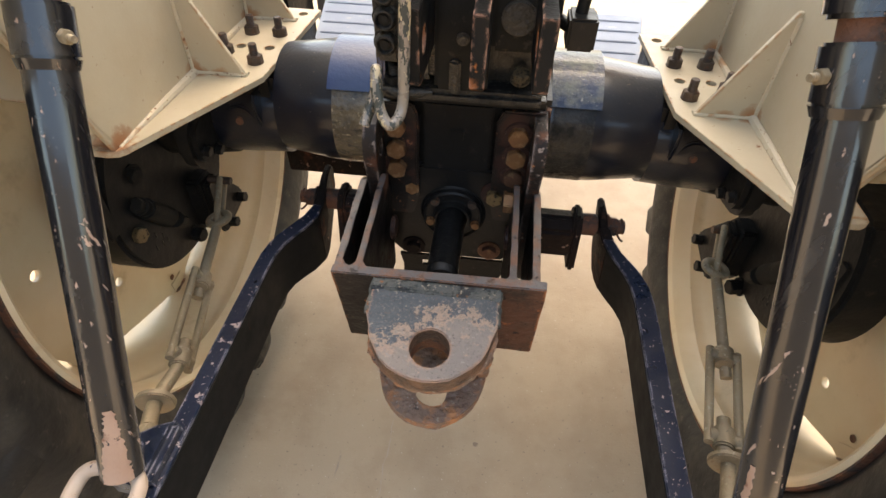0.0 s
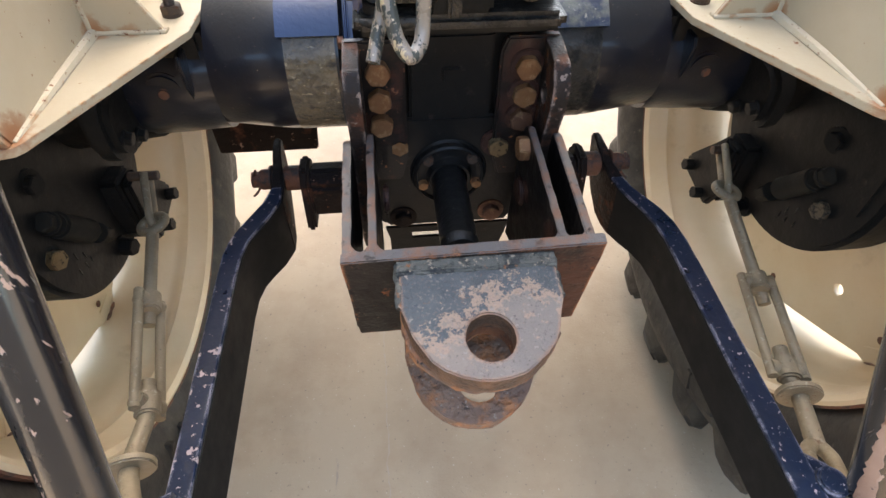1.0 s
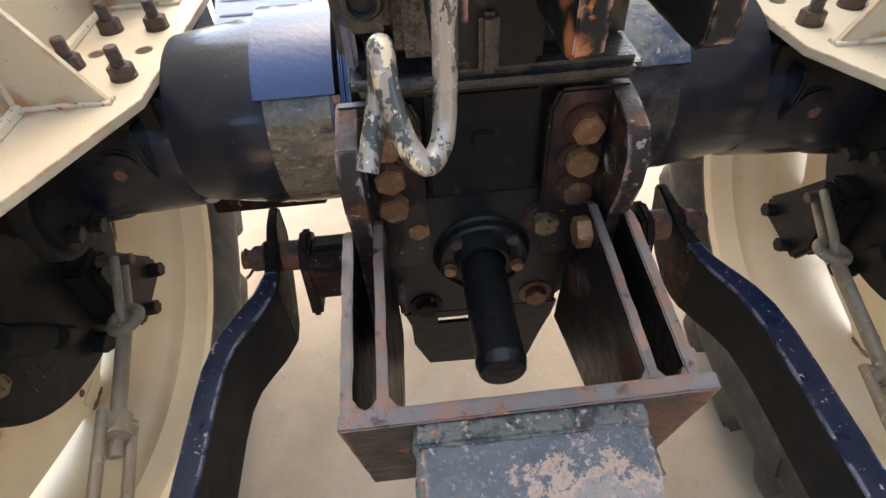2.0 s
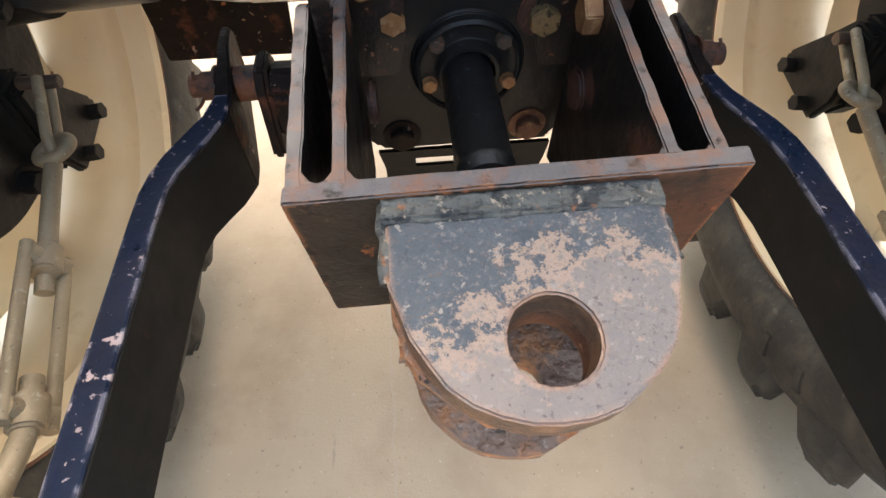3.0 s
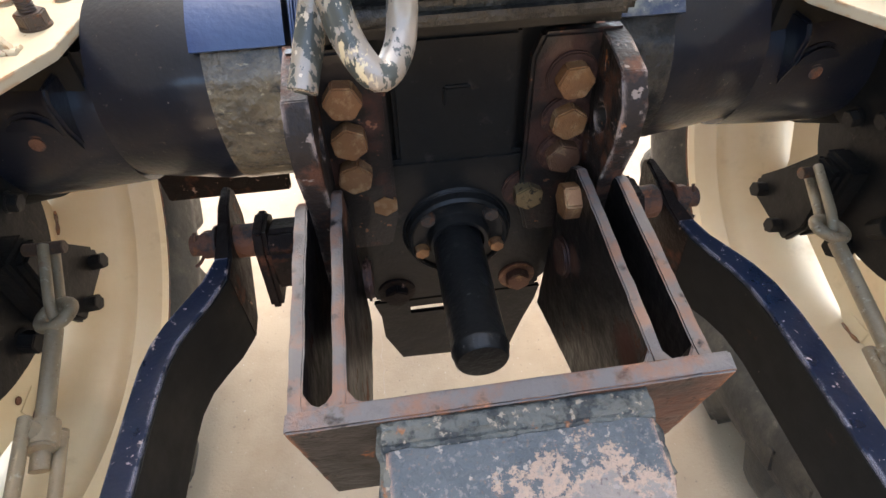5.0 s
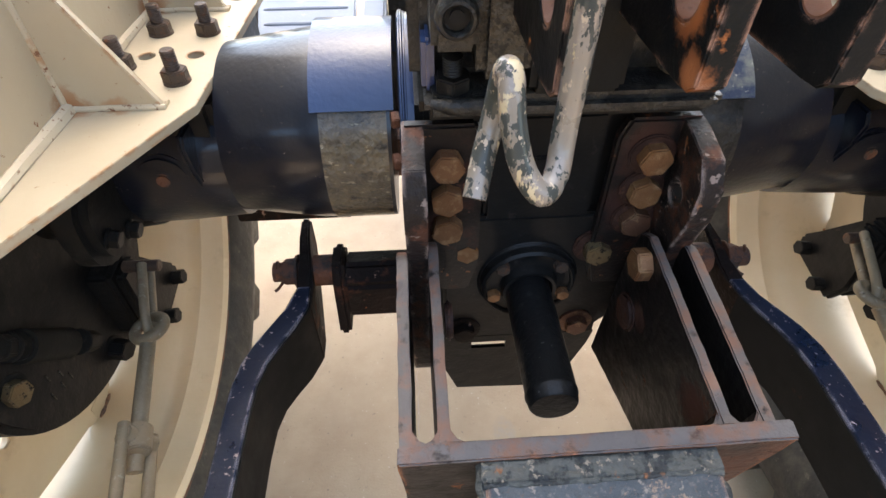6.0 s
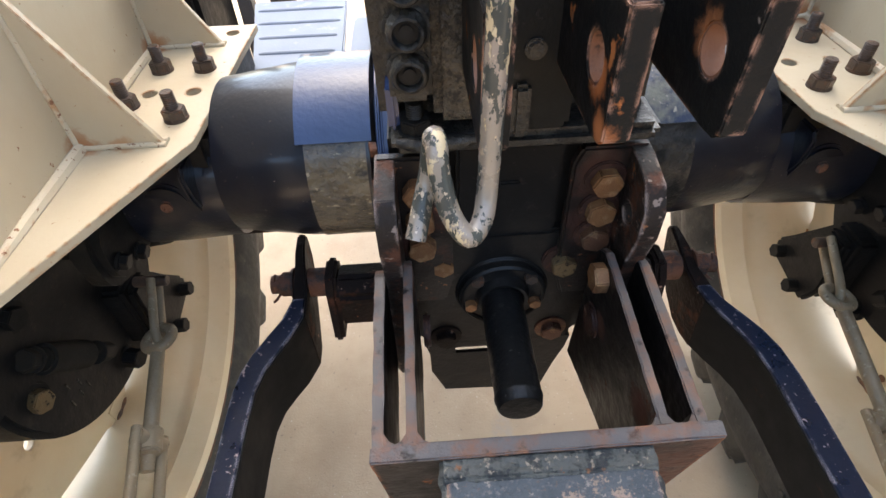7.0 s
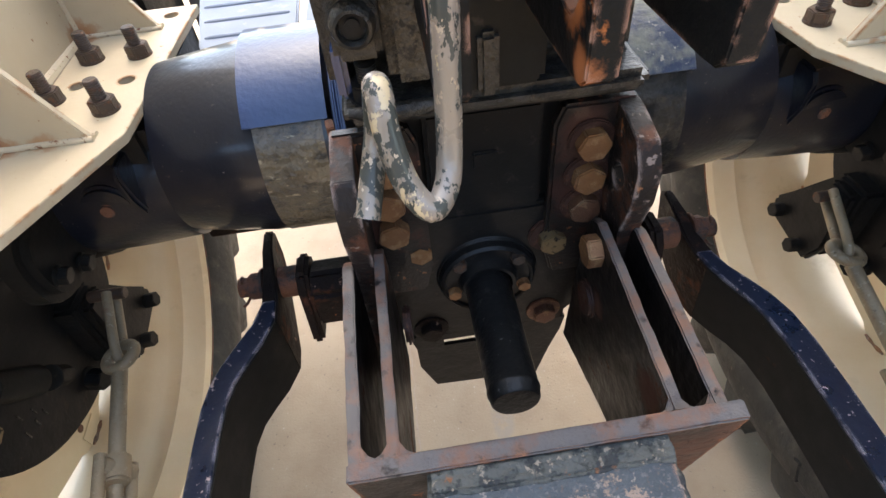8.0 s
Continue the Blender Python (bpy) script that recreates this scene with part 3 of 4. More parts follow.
# plain high sheet on posts, added unseen to keep the sun off the rear of the tractor
sun_block = part("awning", block((0.19, 2.5, 6.5), (3.8, 5.6, 6.54), 0.0), M_WALL, None, smooth=False)
tagged(sun_block, "plain tan high sheet added out of view to shade the tractor", "awning", kind="structure")
for x, y in ((0.19, 5.55), (3.75, 5.55), (3.75, 2.5)):
    post = part("sun_block_post", block((x, y, 0.0), (x + 0.05, y + 0.05, 6.5), 0.0), M_WALL, None, smooth=False)
    tagged(post, "plain square post added under the shading sheet", "post", kind="structure")

# ---- tractor body ----
AX_Y, AX_Z, AX_R = 0.41, 0.92, 0.107
tractor = thing("tractor", "black and navy rear end of an old farm tractor", "tractor")


def axle_side(s):
    tube = part("axle_tube", sided(lathe([(-0.15, 0.02), (-0.15, 0.113), (-0.24, 0.112), (-0.30, 0.104), (-0.333, 0.099), (-0.337, 0.07), (-0.34, 0.02)], (0, AX_Y, AX_Z), 64), s), M_GLOSS, tractor)
    part("tube_end", sided(lathe([(-0.334, 0.02), (-0.334, 0.091), (-0.40, 0.095), (-0.47, 0.097), (-0.47, 0.02)], (0, AX_Y, AX_Z - 0.018), 48), s), M_GLOSS, tube)
    part("mounting_pad", sided(block((-0.46, 0.335, 0.94), (-0.336, 0.60, 0.997), 0.008), s), M_BLACK, tube)
    part("lug", sided(rod((-0.403, 0.318, 0.913), (-0.403, 0.40, 0.913), 0.031, n=28, bevel=0.004), s), M_GLOSS, tube)
    rib = plate([(0.318, 0.90), (0.305, 0.93), (0.30, 0.962), (0.308, 0.975), (0.36, 0.975), (0.36, 0.90)], 0, -0.368, -0.361, bevel=0.003)
    part("rib", sided(rib, s), M_GLOSS, tube)
    part("lug_plug", sided(rod((-0.403, 0.32, 0.913), (-0.403, 0.315, 0.913), 0.0095, n=16, bevel=0.002), s), M_RUSTY, tube)
    flange = lathe([(-0.1405, 0.03), (-0.1405, 0.1225), (-0.1385, 0.1285), (-0.136, 0.1285), (-0.133, 0.1245), (-0.1, 0.1245), (-0.1, 0.03)], (0, AX_Y, AX_Z), 64)
    part("axle_flange", sided(bevelled(flange, 0.003), s), M_BLUE if s < 0 else M_BLACK, tube)
    collar = lathe([(-0.226, 0.05), (-0.226, 0.1135), (-0.152, 0.1135), (-0.152, 0.05)], (0, AX_Y, AX_Z), 64)
    part("axle_collar", sided(bevelled(collar, 0.002), s), M_DUSTY if s < 0 else M_CAST, tube)
    cover = lathe([(-0.231, 0.117), (-0.231, 0.121), (-0.146, 0.121), (-0.146, 0.117)], (0, AX_Y, AX_Z), 40, a0=20, a1=143)
    part("axle_cover", sided(cover, s), M_BLUE if s < 0 else M_SILVER, tube, "glossy blue sheet metal cover" if s < 0 else "silvery worn blue sheet metal cover")
    for k, z in enumerate((0.945, 0.985)):
        part("flange_bolt", sided(hexhead((-0.141, 0.292 + 0.016 * k, z), (-1, -0.2, 0), 0.017, 0.008), s), M_RUSTY, tube)


for s in (-1, 1):
    axle_side(s)

# rear housing with the face that carries the shaft
body = part("rear_housing", plate([(-0.125, 0.70), (-0.10, 0.672), (0.10, 0.672), (0.125, 0.70), (0.125, 1.03), (-0.125, 1.03)], 1, 0.262, 0.75, bevel=0.008), M_BLACK, tractor)
part("top_flange", block((-0.121, 0.228, 1.026), (0.14, 0.75, 1.053), 0.009), M_BLACK, body)
part("centre_panel", plate([(-0.058, 0.86), (-0.05, 0.83), (0.05, 0.83), (0.058, 0.86), (0.056, 1.02), (-0.056, 1.02)], 1, 0.25, 0.27, bevel=0.004), M_BLACK, body)
part("panel_boss", block((-0.012, 0.246, 0.955), (0.012, 0.26, 0.975), 0.002), M_BLACK, body)
part("face_plate", plate([(-0.10, 0.69), (0.10, 0.69), (0.10, 0.80), (0.085, 0.83), (0.085, 0.90), (-0.085, 0.90), (-0.085, 0.83), (-0.10, 0.80)], 1, 0.247, 0.268, bevel=0.004), M_BLACK, body)
for x, z, r in ((0.071, 0.717, 0.019), (-0.074, 0.712, 0.017)):
    part("face_bolt", hexhead((x, 0.247, z), (0, -1, 0), 0.026, 0.014, 0.022), M_REDBOLT if x > 0 else M_EYE, body)
plug = part("drain_plug", hexhead((0.07, 0.243, 0.854), (0, -1, 0), 0.027, 0.016), M_BRASS, body)
part("washer", rod((0.07, 0.248, 0.854), (0.07, 0.242, 0.854), 0.0245, n=28, bevel=0.002), M_WASHER, plug, "dark red rusty washer")
part("face_bolt", hexhead((-0.074, 0.247, 0.857), (0, -1, 0), 0.024, 0.012, 0.0), M_BOLT, body)

part("ring_boss", bevelled(lathe([(0.245, 0.054), (0.2435, 0.0565), (0.25, 0.0615), (0.262, 0.0615), (0.262, 0.054)], (-0.001, 0.0, 0.803), 48, 1), 0.002), M_BLACK, body)

# the shaft with its flange and cap
PTO = (-0.001, 0.0, 0.803)
flange = part("shaft_flange", lathe([(0.226, 0.0268), (0.226, 0.0305), (0.231, 0.0325), (0.2365, 0.034), (0.238, 0.0365), (0.238, 0.0485), (0.2345, 0.0495), (0.233, 0.0515), (0.236, 0.0545), (0.252, 0.0555), (0.252, 0.0268)], PTO, 56, 1), M_BLACK, tractor)
for x, z in ((-0.033, 0.834), (0.033, 0.834), (-0.041, 0.788), (0.041, 0.787)):
    part("flange_bolt", hexhead((x, 0.239, z), (0, -1, 0), 0.014, 0.009, 0.0085), M_BOLT if z < 0.8 else M_DARKBOLT, flange)
cap = lathe([(0.24, 0.0005), (0.24, 0.0262), (0.097, 0.0258), (0.0955, 0.0265), (0.0915, 0.0265), (0.09, 0.0255), (0.083, 0.0245), (0.0805, 0.0225), (0.0805, 0.0005)], (-0.003, 0.0, 0.801), 40, 1)
part("shaft_cap", cap, M_PLASTIC, tractor, "black plastic cap over the power shaft")

# hanging guard below the shaft
guard = plate([(-0.0985, 0.645), (-0.098, 0.60), (-0.078, 0.545), (0.075, 0.538), (0.09, 0.60), (0.1035, 0.645)], 1, 0.262, 0.268, bevel=0.0)
plate([(-0.105, 0.672), (-0.0985, 0.645), (-0.06, 0.645), (-0.06, 0.672)], 1, 0.262, 0.268, bevel=0.0, bm=guard)
plate([(-0.012, 0.672), (-0.012, 0.645), (0.1035, 0.645), (0.108, 0.672)], 1, 0.262, 0.268, bevel=0.0, bm=guard)
plate([(-0.06, 0.672), (-0.06, 0.659), (-0.012, 0.659), (-0.012, 0.672)], 1, 0.262, 0.268, bevel=0.0, bm=guard)
part("lower_guard", guard, M_BLACK, tractor)


# angle brackets bolted to the housing, whose wings reach back
def bracket(s):
    pl = plate([(-0.138, 0.80), (-0.072, 0.80), (-0.062, 0.84), (-0.062, 1.0), (-0.07, 1.02), (-0.138, 1.02)], 1, 0.236, 0.25, bevel=0.003)
    br = part("hitch_bracket", sided(pl, s), M_BRACKET, tractor)
    wing = plate([(0.25, 1.018), (0.225, 1.018), (0.188, 1.008), (0.172, 0.985), (0.172, 0.95), (0.186, 0.90), (0.19, 0.80), (0.185, 0.73), (0.205, 0.69), (0.25, 0.69)], 0, -0.138, -0.118, holes=[(0.21, 0.955, 0.013)], bevel=0.004)
    part("bracket_wing", sided(worn(wing, 0.0008, 1.0), s), M_WING, br)
    for z in (0.982, 0.942, 0.904):
        bolt = part("bracket_bolt", sided(hexhead((-0.097, 0.236, z), (0, -1, 0), 0.029, 0.016, 0.0, turn=z * 9), s), M_BOLT if s < 0 or z > 0.93 else M_REDBOLT, br)
        if s > 0:
            part("washer", sided(rod((-0.097, 0.2365, z), (-0.097, 0.232, z), 0.0225, n=28, bevel=0.0015), s), M_WASHER, bolt, "dark red rusty washer")


for s in (-1, 1):
    bracket(s)

# lift housing above
lift = part("lift_housing", plate([(-0.128, 1.05), (0.128, 1.05), (0.128, 1.10), (0.122, 1.45), (-0.135, 1.45), (-0.128, 1.10)], 1, 0.25, 0.75, bevel=0.01), M_CAST, tractor)
part("rear_wall", block((-0.034, 0.205, 1.062), (0.042, 0.26, 1.45), 0.006), M_DULL, lift)
part("cast_patch", block((-0.077, 0.205, 1.075), (-0.034, 0.26, 1.45), 0.008), M_PATCH, lift, "rough grimy cast patch")
part("rear_wall", block((0.042, 0.207, 1.124), (0.13, 0.26, 1.45), 0.006), M_DULL, lift)
part("corner_pad", block((-0.1185, 0.222, 1.06), (-0.108, 0.27, 1.104), 0.004), M_BLUE, lift, "glossy blue painted corner")
part("wall_rib", block((-0.012, 0.196, 1.062), (0.004, 0.215, 1.112), 0.004), M_CAST, lift)
part("recess_bolt", hexhead((0.088, 0.232, 1.075), (0, -0.4, 1), 0.022, 0.016, 0.014), M_DIRTY, lift)
part("foot", block((-0.117, 0.204, 1.044), (0.128, 0.26, 1.0625), 0.007), M_CAST, lift)
part("foot_lip", sweep([(-0.112, 0.208, 1.058), (-0.09, 0.204, 1.0565), (-0.06, 0.205, 1.057), (-0.036, 0.207, 1.058)], [0.004, 0.0075, 0.0075, 0.004], 12), M_CAST, lift)
part("side_cover", block((-0.112, 0.186, 1.108), (-0.078, 0.26, 1.45), 0.005), M_CAST, lift)
for k in range(8):
    z = 1.137 + 0.0325 * k
    part("cover_bolt", hexhead((-0.095, 0.186, z), (0, -1, 0.1), 0.029, 0.006, 0.0175, turn=k), M_CAST, lift)
    part("bolt_socket", lathe([(0.184, 0.0095), (0.173, 0.0095), (0.1715, 0.0105), (0.172, 0.0125), (0.176, 0.0145), (0.184, 0.0155)], (-0.095, 0, z), 24, 1), M_CAST, lift)
    part("cover_stud", rod((-0.095, 0.185, z), (-0.095, 0.1745, z + 0.001), 0.0082, n=18, bevel=0.003), M_BLACK, lift)
part("foot_stud", hexhead((-0.094, 0.222, 1.062), (0, -0.1, 1), 0.026, 0.015, 0.017, stud=0.016), M_PLASTIC, lift)
for x, z in ((0.005, 1.14), (0.06, 1.21), (0.005, 1.225)):
    part("small_bolt", hexhead((x, 0.205, z), (0, -1, 0), 0.012, 0.005, 0.009), M_CAST, lift)
part("round_plug", rod((0.076, 0.21, 1.172), (0.076, 0.201, 1.172), 0.023, n=28, bevel=0.002), M_CAST, lift)

# three plates that carry the top link
for x in (-0.044, 0.032, 0.106):
    out = [(0.215, 1.126), (0.10, 1.128), (0.085, 1.1295), (0.0765, 1.136), (0.0745, 1.222), (0.215, 1.224)]
    part("top_link_lug", plate(out, 0, x - 0.009, x + 0.009, holes=[(0.116, 1.174, 0.0165)], bevel=0.0012), M_LUG, tractor)
    sleeve = lathe([(x - 0.008, 0.0155), (x - 0.008, 0.017), (x + 0.008, 0.017), (x + 0.008, 0.0155)], (0, 0.116, 1.174), 32)
    part("hole_sleeve", sleeve, M_SLEEVE, tractor)

# floor boards with raised ribs
for s in (-1, 1):
    board = part("floor_board", sided(plate([(-0.33, 0.535), (-0.2, 0.535), (-0.213, 0.848), (-0.385, 0.852)], 2, 0.945, 0.955, bevel=0.003), s), M_BOARD, tractor, "pale blue ribbed foot board")
    for k in range(5):
        y = 0.573 + 0.058 * k
        rib = sweep([(-0.328 - 0.01 * k, y, 0.953), (-0.315 - 0.01 * k, y, 0.9535), (-0.23, y, 0.9535), (-0.22, y, 0.953)], [0.001, 0.005, 0.005, 0.001], 10)
        part("rib", sided(rib, s), M_BOARD, board)
part("side_box", block((-0.195, 0.60, 0.80), (-0.160, 0.76, 0.955), 0.004), M_BOARD, tractor)
part("hydraulic_block", block((0.135, 0.16, 1.152), (0.17, 0.205, 1.192), 0.003), M_BLACK, tractor)
part("hydraulic_pipe", sweep([(0.128, 0.22, 1.17), (0.14, 0.19, 1.172), (0.15, 0.185, 1.19), (0.155, 0.2, 1.3), (0.15, 0.26, 1.34)], 0.008, 12), M_BLACK, tractor)
for x0, y0 in ((-0.158, 0.78), (-0.172, 0.83)):
    part("lever", sweep([(x0, y0, 0.94), (x0 + 0.004, y0 + 0.01, 1.05), (x0 + 0.01, y0 + 0.05, 1.3)], 0.006, 12), M_BLACK, tractor)
part("gearbox", block((-0.16, 0.74, 0.62), (0.16, 2.2, 1.02), 0.03), M_CAST, tractor)
for s in (-1, 1):
    part("step_bracket", sided(block((-0.36, 0.80, 0.62), (-0.30, 0.83, 0.946), 0.004), s), M_CAST, tractor)
    part("step_arm", sided(block((-0.36, 0.80, 0.62), (-0.15, 0.84, 0.66), 0.004), s), M_CAST, tractor)

for x, w, z in ((-0.47, 0.03, 1.2), (-0.40, 0.05, 1.12), (-0.33, 0.04, 1.1)):
    part("platform_strut", block((x, 1.02, 0.0 + 0.55), (x + w, 1.06, z), 0.004), M_STRUT, tractor)
part("platform_beam", block((-0.62, 1.0, 0.55), (-0.15, 1.08, 0.62), 0.006), M_STRUT, tractor)
part("battery_box", block((-0.66, 0.80, 0.62), (-0.47, 1.0, 1.02), 0.01), M_BLACK, tractor)

# rusty carrier under the axle
part("axle_carrier", plate([(-0.475, 0.568), (-0.255, 0.568), (-0.24, 0.75), (-0.48, 0.75)], 1, 0.64, 0.655, bevel=0.003), M_EYE, tractor)
part("carrier_arm", block((-0.26, 0.645, 0.66), (-0.12, 0.70, 0.74), 0.004), M_RUSTY, tractor)


# final drive housings inside the wheels
def final_drive(s):
    fy, fz = (0.325, 0.797) if s < 0 else (0.287, 0.83)
    ring = [(fy + 0.205 * math.cos(radians(a)), fz + 0.205 * math.sin(radians(a))) for a in range(140, 345, 6)]
    fd = part("final_drive", sided(plate(ring + [(0.525, 0.83), (0.52, 0.90), (0.50, 0.96), (0.20, 0.965)], 0, -0.64, -0.56, bevel=0.008), s), M_DRIVE, tractor)
    neck = lathe([(-0.43, 0.02), (-0.43, 0.085), (-0.455, 0.088), (-0.50, 0.092), (-0.57, 0.10), (-0.57, 0.02)], (0, AX_Y, AX_Z - 0.025), 40)
    part("neck", sided(neck, s), M_DRIVE, fd)
    lobe = plate([(0.315 + 0.085 * math.cos(radians(a)) * (1.0 + 0.08 * math.cos(radians(3 * a))), 0.905 + 0.06 * math.sin(radians(a))) for a in range(0, 360, 15)], 0, -0.475, -0.435, bevel=0.01)
    part("flange_lobe", sided(lobe, s), M_DRIVE, fd)
    for y, z in ((0.262, 0.893), (0.30, 0.872), (0.345, 0.868)):
        part("lobe_bolt", sided(hexhead((-0.435, y, z), (1, 0, -0.2), 0.018, 0.012, 0.012), s), M_DRIVE, fd)
    base = plate([(0.345, 0.745), (0.40, 0.745), (0.475, 0.645), (0.465, 0.605), (0.37, 0.595), (0.345, 0.63)], 0, -0.57, -0.53, bevel=0.006)
    part("bracket_base", sided(base, s), M_DRIVE, fd)
    br = plate([(0.355, 0.735), (0.395, 0.738), (0.484, 0.632), (0.478, 0.60), (0.374, 0.583), (0.352, 0.63)], 0, -0.533, -0.516, bevel=0.005)
    part("chain_bracket", sided(br, s), M_DRIVE, fd)
    for y, z in ((0.457, 0.625), (0.395, 0.6)):
        part("bracket_bolt", sided(hexhead((-0.517, y, z), (1, 0, 0.1), 0.022, 0.02), s), M_DRIVE, fd)
    part("boss", sided(rod((-0.552, 0.20, 0.795), (-0.552, 0.254, 0.727), 0.02, n=20, bevel=0.004), s), M_DULL, fd)
    part("boss_nut", sided(hexhead((-0.552, 0.268, 0.71), (0, 0.62, -0.78), 0.026, 0.03, 0.017), s), M_DULL, fd)
    part("boss_nut", sided(hexhead((-0.552, 0.192, 0.805), (0, -0.62, 0.78), 0.026, 0.016, 0.017), s), M_DULL, fd)
    part("boss_nut", sided(hexhead((-0.561, 0.316, 0.628), (1, -0.2, 0), 0.028, 0.026, 0.02), s), M_DRIVE, fd)
    part("boss_nut", sided(hexhead((-0.561, 0.215, 0.858), (1, -0.2, 0), 0.026, 0.014, 0.022), s), M_DRIVE, fd)
    for k, (y, z) in enumerate(((0.205, 0.715), (0.223, 0.698), (0.232, 0.68), (0.215, 0.684), (0.195, 0.69))):
        part("cast_mark", sided(block((-0.562, y, z), (-0.5585, y + 0.0025, z + 0.013), 0.0005), s), M_CAST, fd)
    plug = part("drain_bolt", sided(hexhead((-0.563, 0.165, 0.76), (1, -0.25, 0.1), 0.027, 0.018), s), M_BRASS if s < 0 else M_DIRTY, fd, "worn brass plug" if s < 0 else "grimy plug")
    part("washer", sided(rod((-0.575, 0.168, 0.759), (-0.56, 0.1645, 0.76), 0.0235, n=28, bevel=0.003), s), M_DULL, plug)
    part("side_rib", sided(block((-0.62, 0.10, 0.79), (-0.555, 0.135, 0.90), 0.008), s), M_DRIVE, fd)
    return fd


for s in (-1, 1):
    final_drive(s).location = (-0.02 if s < 0 else 0.036, 0.0, -0.012)

# ---- wheels ----

def wheel(s):
    WY, cz, crown, dr, tab = (0.365, 0.80, 0.77, 0.003, -87) if s < 0 else (0.335, 0.772, 0.742, -0.03, -137)
    c = (0, WY, cz)
    w = thing("rear_wheel", "large rear wheel with cream rim and dusty lugged tyre", "wheel", group="rear wheels")
    prof = [(-0.532, 0.478), (-0.524, 0.487), (-0.526, 0.494), (-0.534, 0.497), (-0.547, 0.488), (-0.565, 0.482), (-0.60, 0.481), (-0.615, 0.472), (-0.66, 0.466), (-0.78, 0.466), (-0.86, 0.478), (-0.93, 0.486), (-0.945, 0.505), (-0.95, 0.5), (-0.935, 0.478),
            (-0.86, 0.47), (-0.78, 0.458), (-0.66, 0.458), (-0.622, 0.461), (-0.608, 0.471), (-0.59, 0.474), (-0.575, 0.468), (-0.56, 0.474), (-0.545, 0.476)]
    prof = [(u, r + dr) for u, r in prof]
    rim = part("rim", sided(lathe(prof, c, 128), s), M_RIM, w)
    part("bead_line", sided(lathe([(-0.527, 0.4935 + dr), (-0.5245, 0.4985 + dr), (-0.54, 0.5 + dr)], c, 128), s), M_RUSTY, rim, "rusty line along the bead")
    outer = []
    for k in range(8):
        for da, r in ((-4.5, 0.457), (-2, 0.459), (2, 0.459), (4.5, 0.457), (6.5, 0.446), (10, 0.440), (16, 0.434), (22.5, 0.4315), (29, 0.434), (35, 0.440), (38.5, 0.446)):
            a = radians(k * 45 + tab + da)
            outer.append((WY + (r + dr) * math.cos(a), cz + (r + dr) * math.sin(a)))
    holes = [(WY + 0.305 * math.cos(radians(a + tab - 30)), cz + 0.305 * math.sin(radians(a + tab - 30)), 0.011) for a in range(0, 360, 45)]
    part("wheel_disc", sided(plate(outer, 0, -0.732, -0.72, holes, 0.002), s), M_RIM, w)
    for k in range(8):
        turn = Matrix.Translation((0, WY, cz)) @ Matrix.Rotation(radians(k * 45 + tab) - math.pi / 2, 4, "X")
        lug = block((-0.722, -0.026, 0.425 + dr), (-0.718, 0.026, 0.464 + dr), 0.0015, turn)
        lg = part("rim_lug", sided(lug, s), M_RIM, rim)
        part("lug_bolt", sided(merged(rod((-0.7185, 0.012, 0.41 + dr), (-0.7175, 0.012, 0.41 + dr), 0.0075, n=14), turn), s), M_RUSTY, lg)
        bead = sweep([turn @ Vector((-0.716, v, 0.4585 + dr + 0.002 * math.cos(v * 900))) for v in (-0.024, -0.012, 0.0, 0.012, 0.024)], [0.002, 0.0045, 0.004, 0.005, 0.002], 8)
        part("lug_weld", sided(bead, s), M_CRAG, lg)
    part("hub", sided(rod((-0.63, WY, cz), (-0.72, WY, cz), 0.15, n=40, bevel=0.006), s), M_BLACK, w)
    tyre = [(-0.545, 0.49 + dr), (-0.531, 0.505 + dr), (-0.518, 0.522 + dr), (-0.507, 0.55 + dr), (-0.501, 0.58 + dr), (-0.503, 0.605 + dr), (-0.515, 0.64 + dr), (-0.54, 0.678 + dr), (-0.58, 0.708 + dr * 0.5), (-0.64, crown - 0.02), (-0.73, crown), (-0.82, crown - 0.02), (-0.90, 0.715), (-0.95, 0.67), (-0.972, 0.62),
            (-0.976, 0.58), (-0.968, 0.54), (-0.95, 0.51), (-0.92, 0.49), (-0.73, 0.49)]
    ty = part("tyre", sided(lathe(tyre, c, 128), s), M_TYRE, w, "dusty black lugged rubber")
    start = -107 if s < 0 else -122
    for k in range(22):
        for side in (0, 1):
            lug = bmesh.new()
            a0 = radians(start) + (k + 0.5 * side) * math.tau / 22
            rows = []
            for j in range(7):
                f = (0.0, 0.06, 0.15, 0.28, 0.45, 0.7, 1.0)[j]
                u = (-0.503 if s < 0 else -0.513) - 0.235 * f if side == 0 else -0.974 + 0.235 * f
                base = (0.59, 0.61, 0.64, 0.675, 0.70, crown - 0.03, crown - 0.015)[j]
                top = (0.65, 0.698, 0.735, 0.758, crown + 0.012, crown + 0.028, crown + 0.03)[j]
                a = a0 + 0.30 * f * f
                half = (0.026, 0.035, 0.041, 0.042, 0.04, 0.036, 0.032)[j]
                quad = []
                for r, hw in ((base, half * 1.7), (top, half)):
                    for sg in (-1, 1):
                        ang = a + sg * hw / r
                        quad.append(lug.verts.new((u, WY + r * math.cos(ang), cz + r * math.sin(ang))))
                rows.append(quad)
            for q0, q1 in zip(rows, rows[1:]):
                for i0, i1 in ((0, 1), (1, 3), (3, 2), (2, 0)):
                    lug.faces.new((q0[i0], q0[i1], q1[i1], q1[i0]))
            lug.faces.new([rows[0][i] for i in (0, 1, 3, 2)])
            lug.faces.new([rows[-1][i] for i in (0, 1, 3, 2)])
            bmesh.ops.recalc_face_normals(lug, faces=lug.faces)
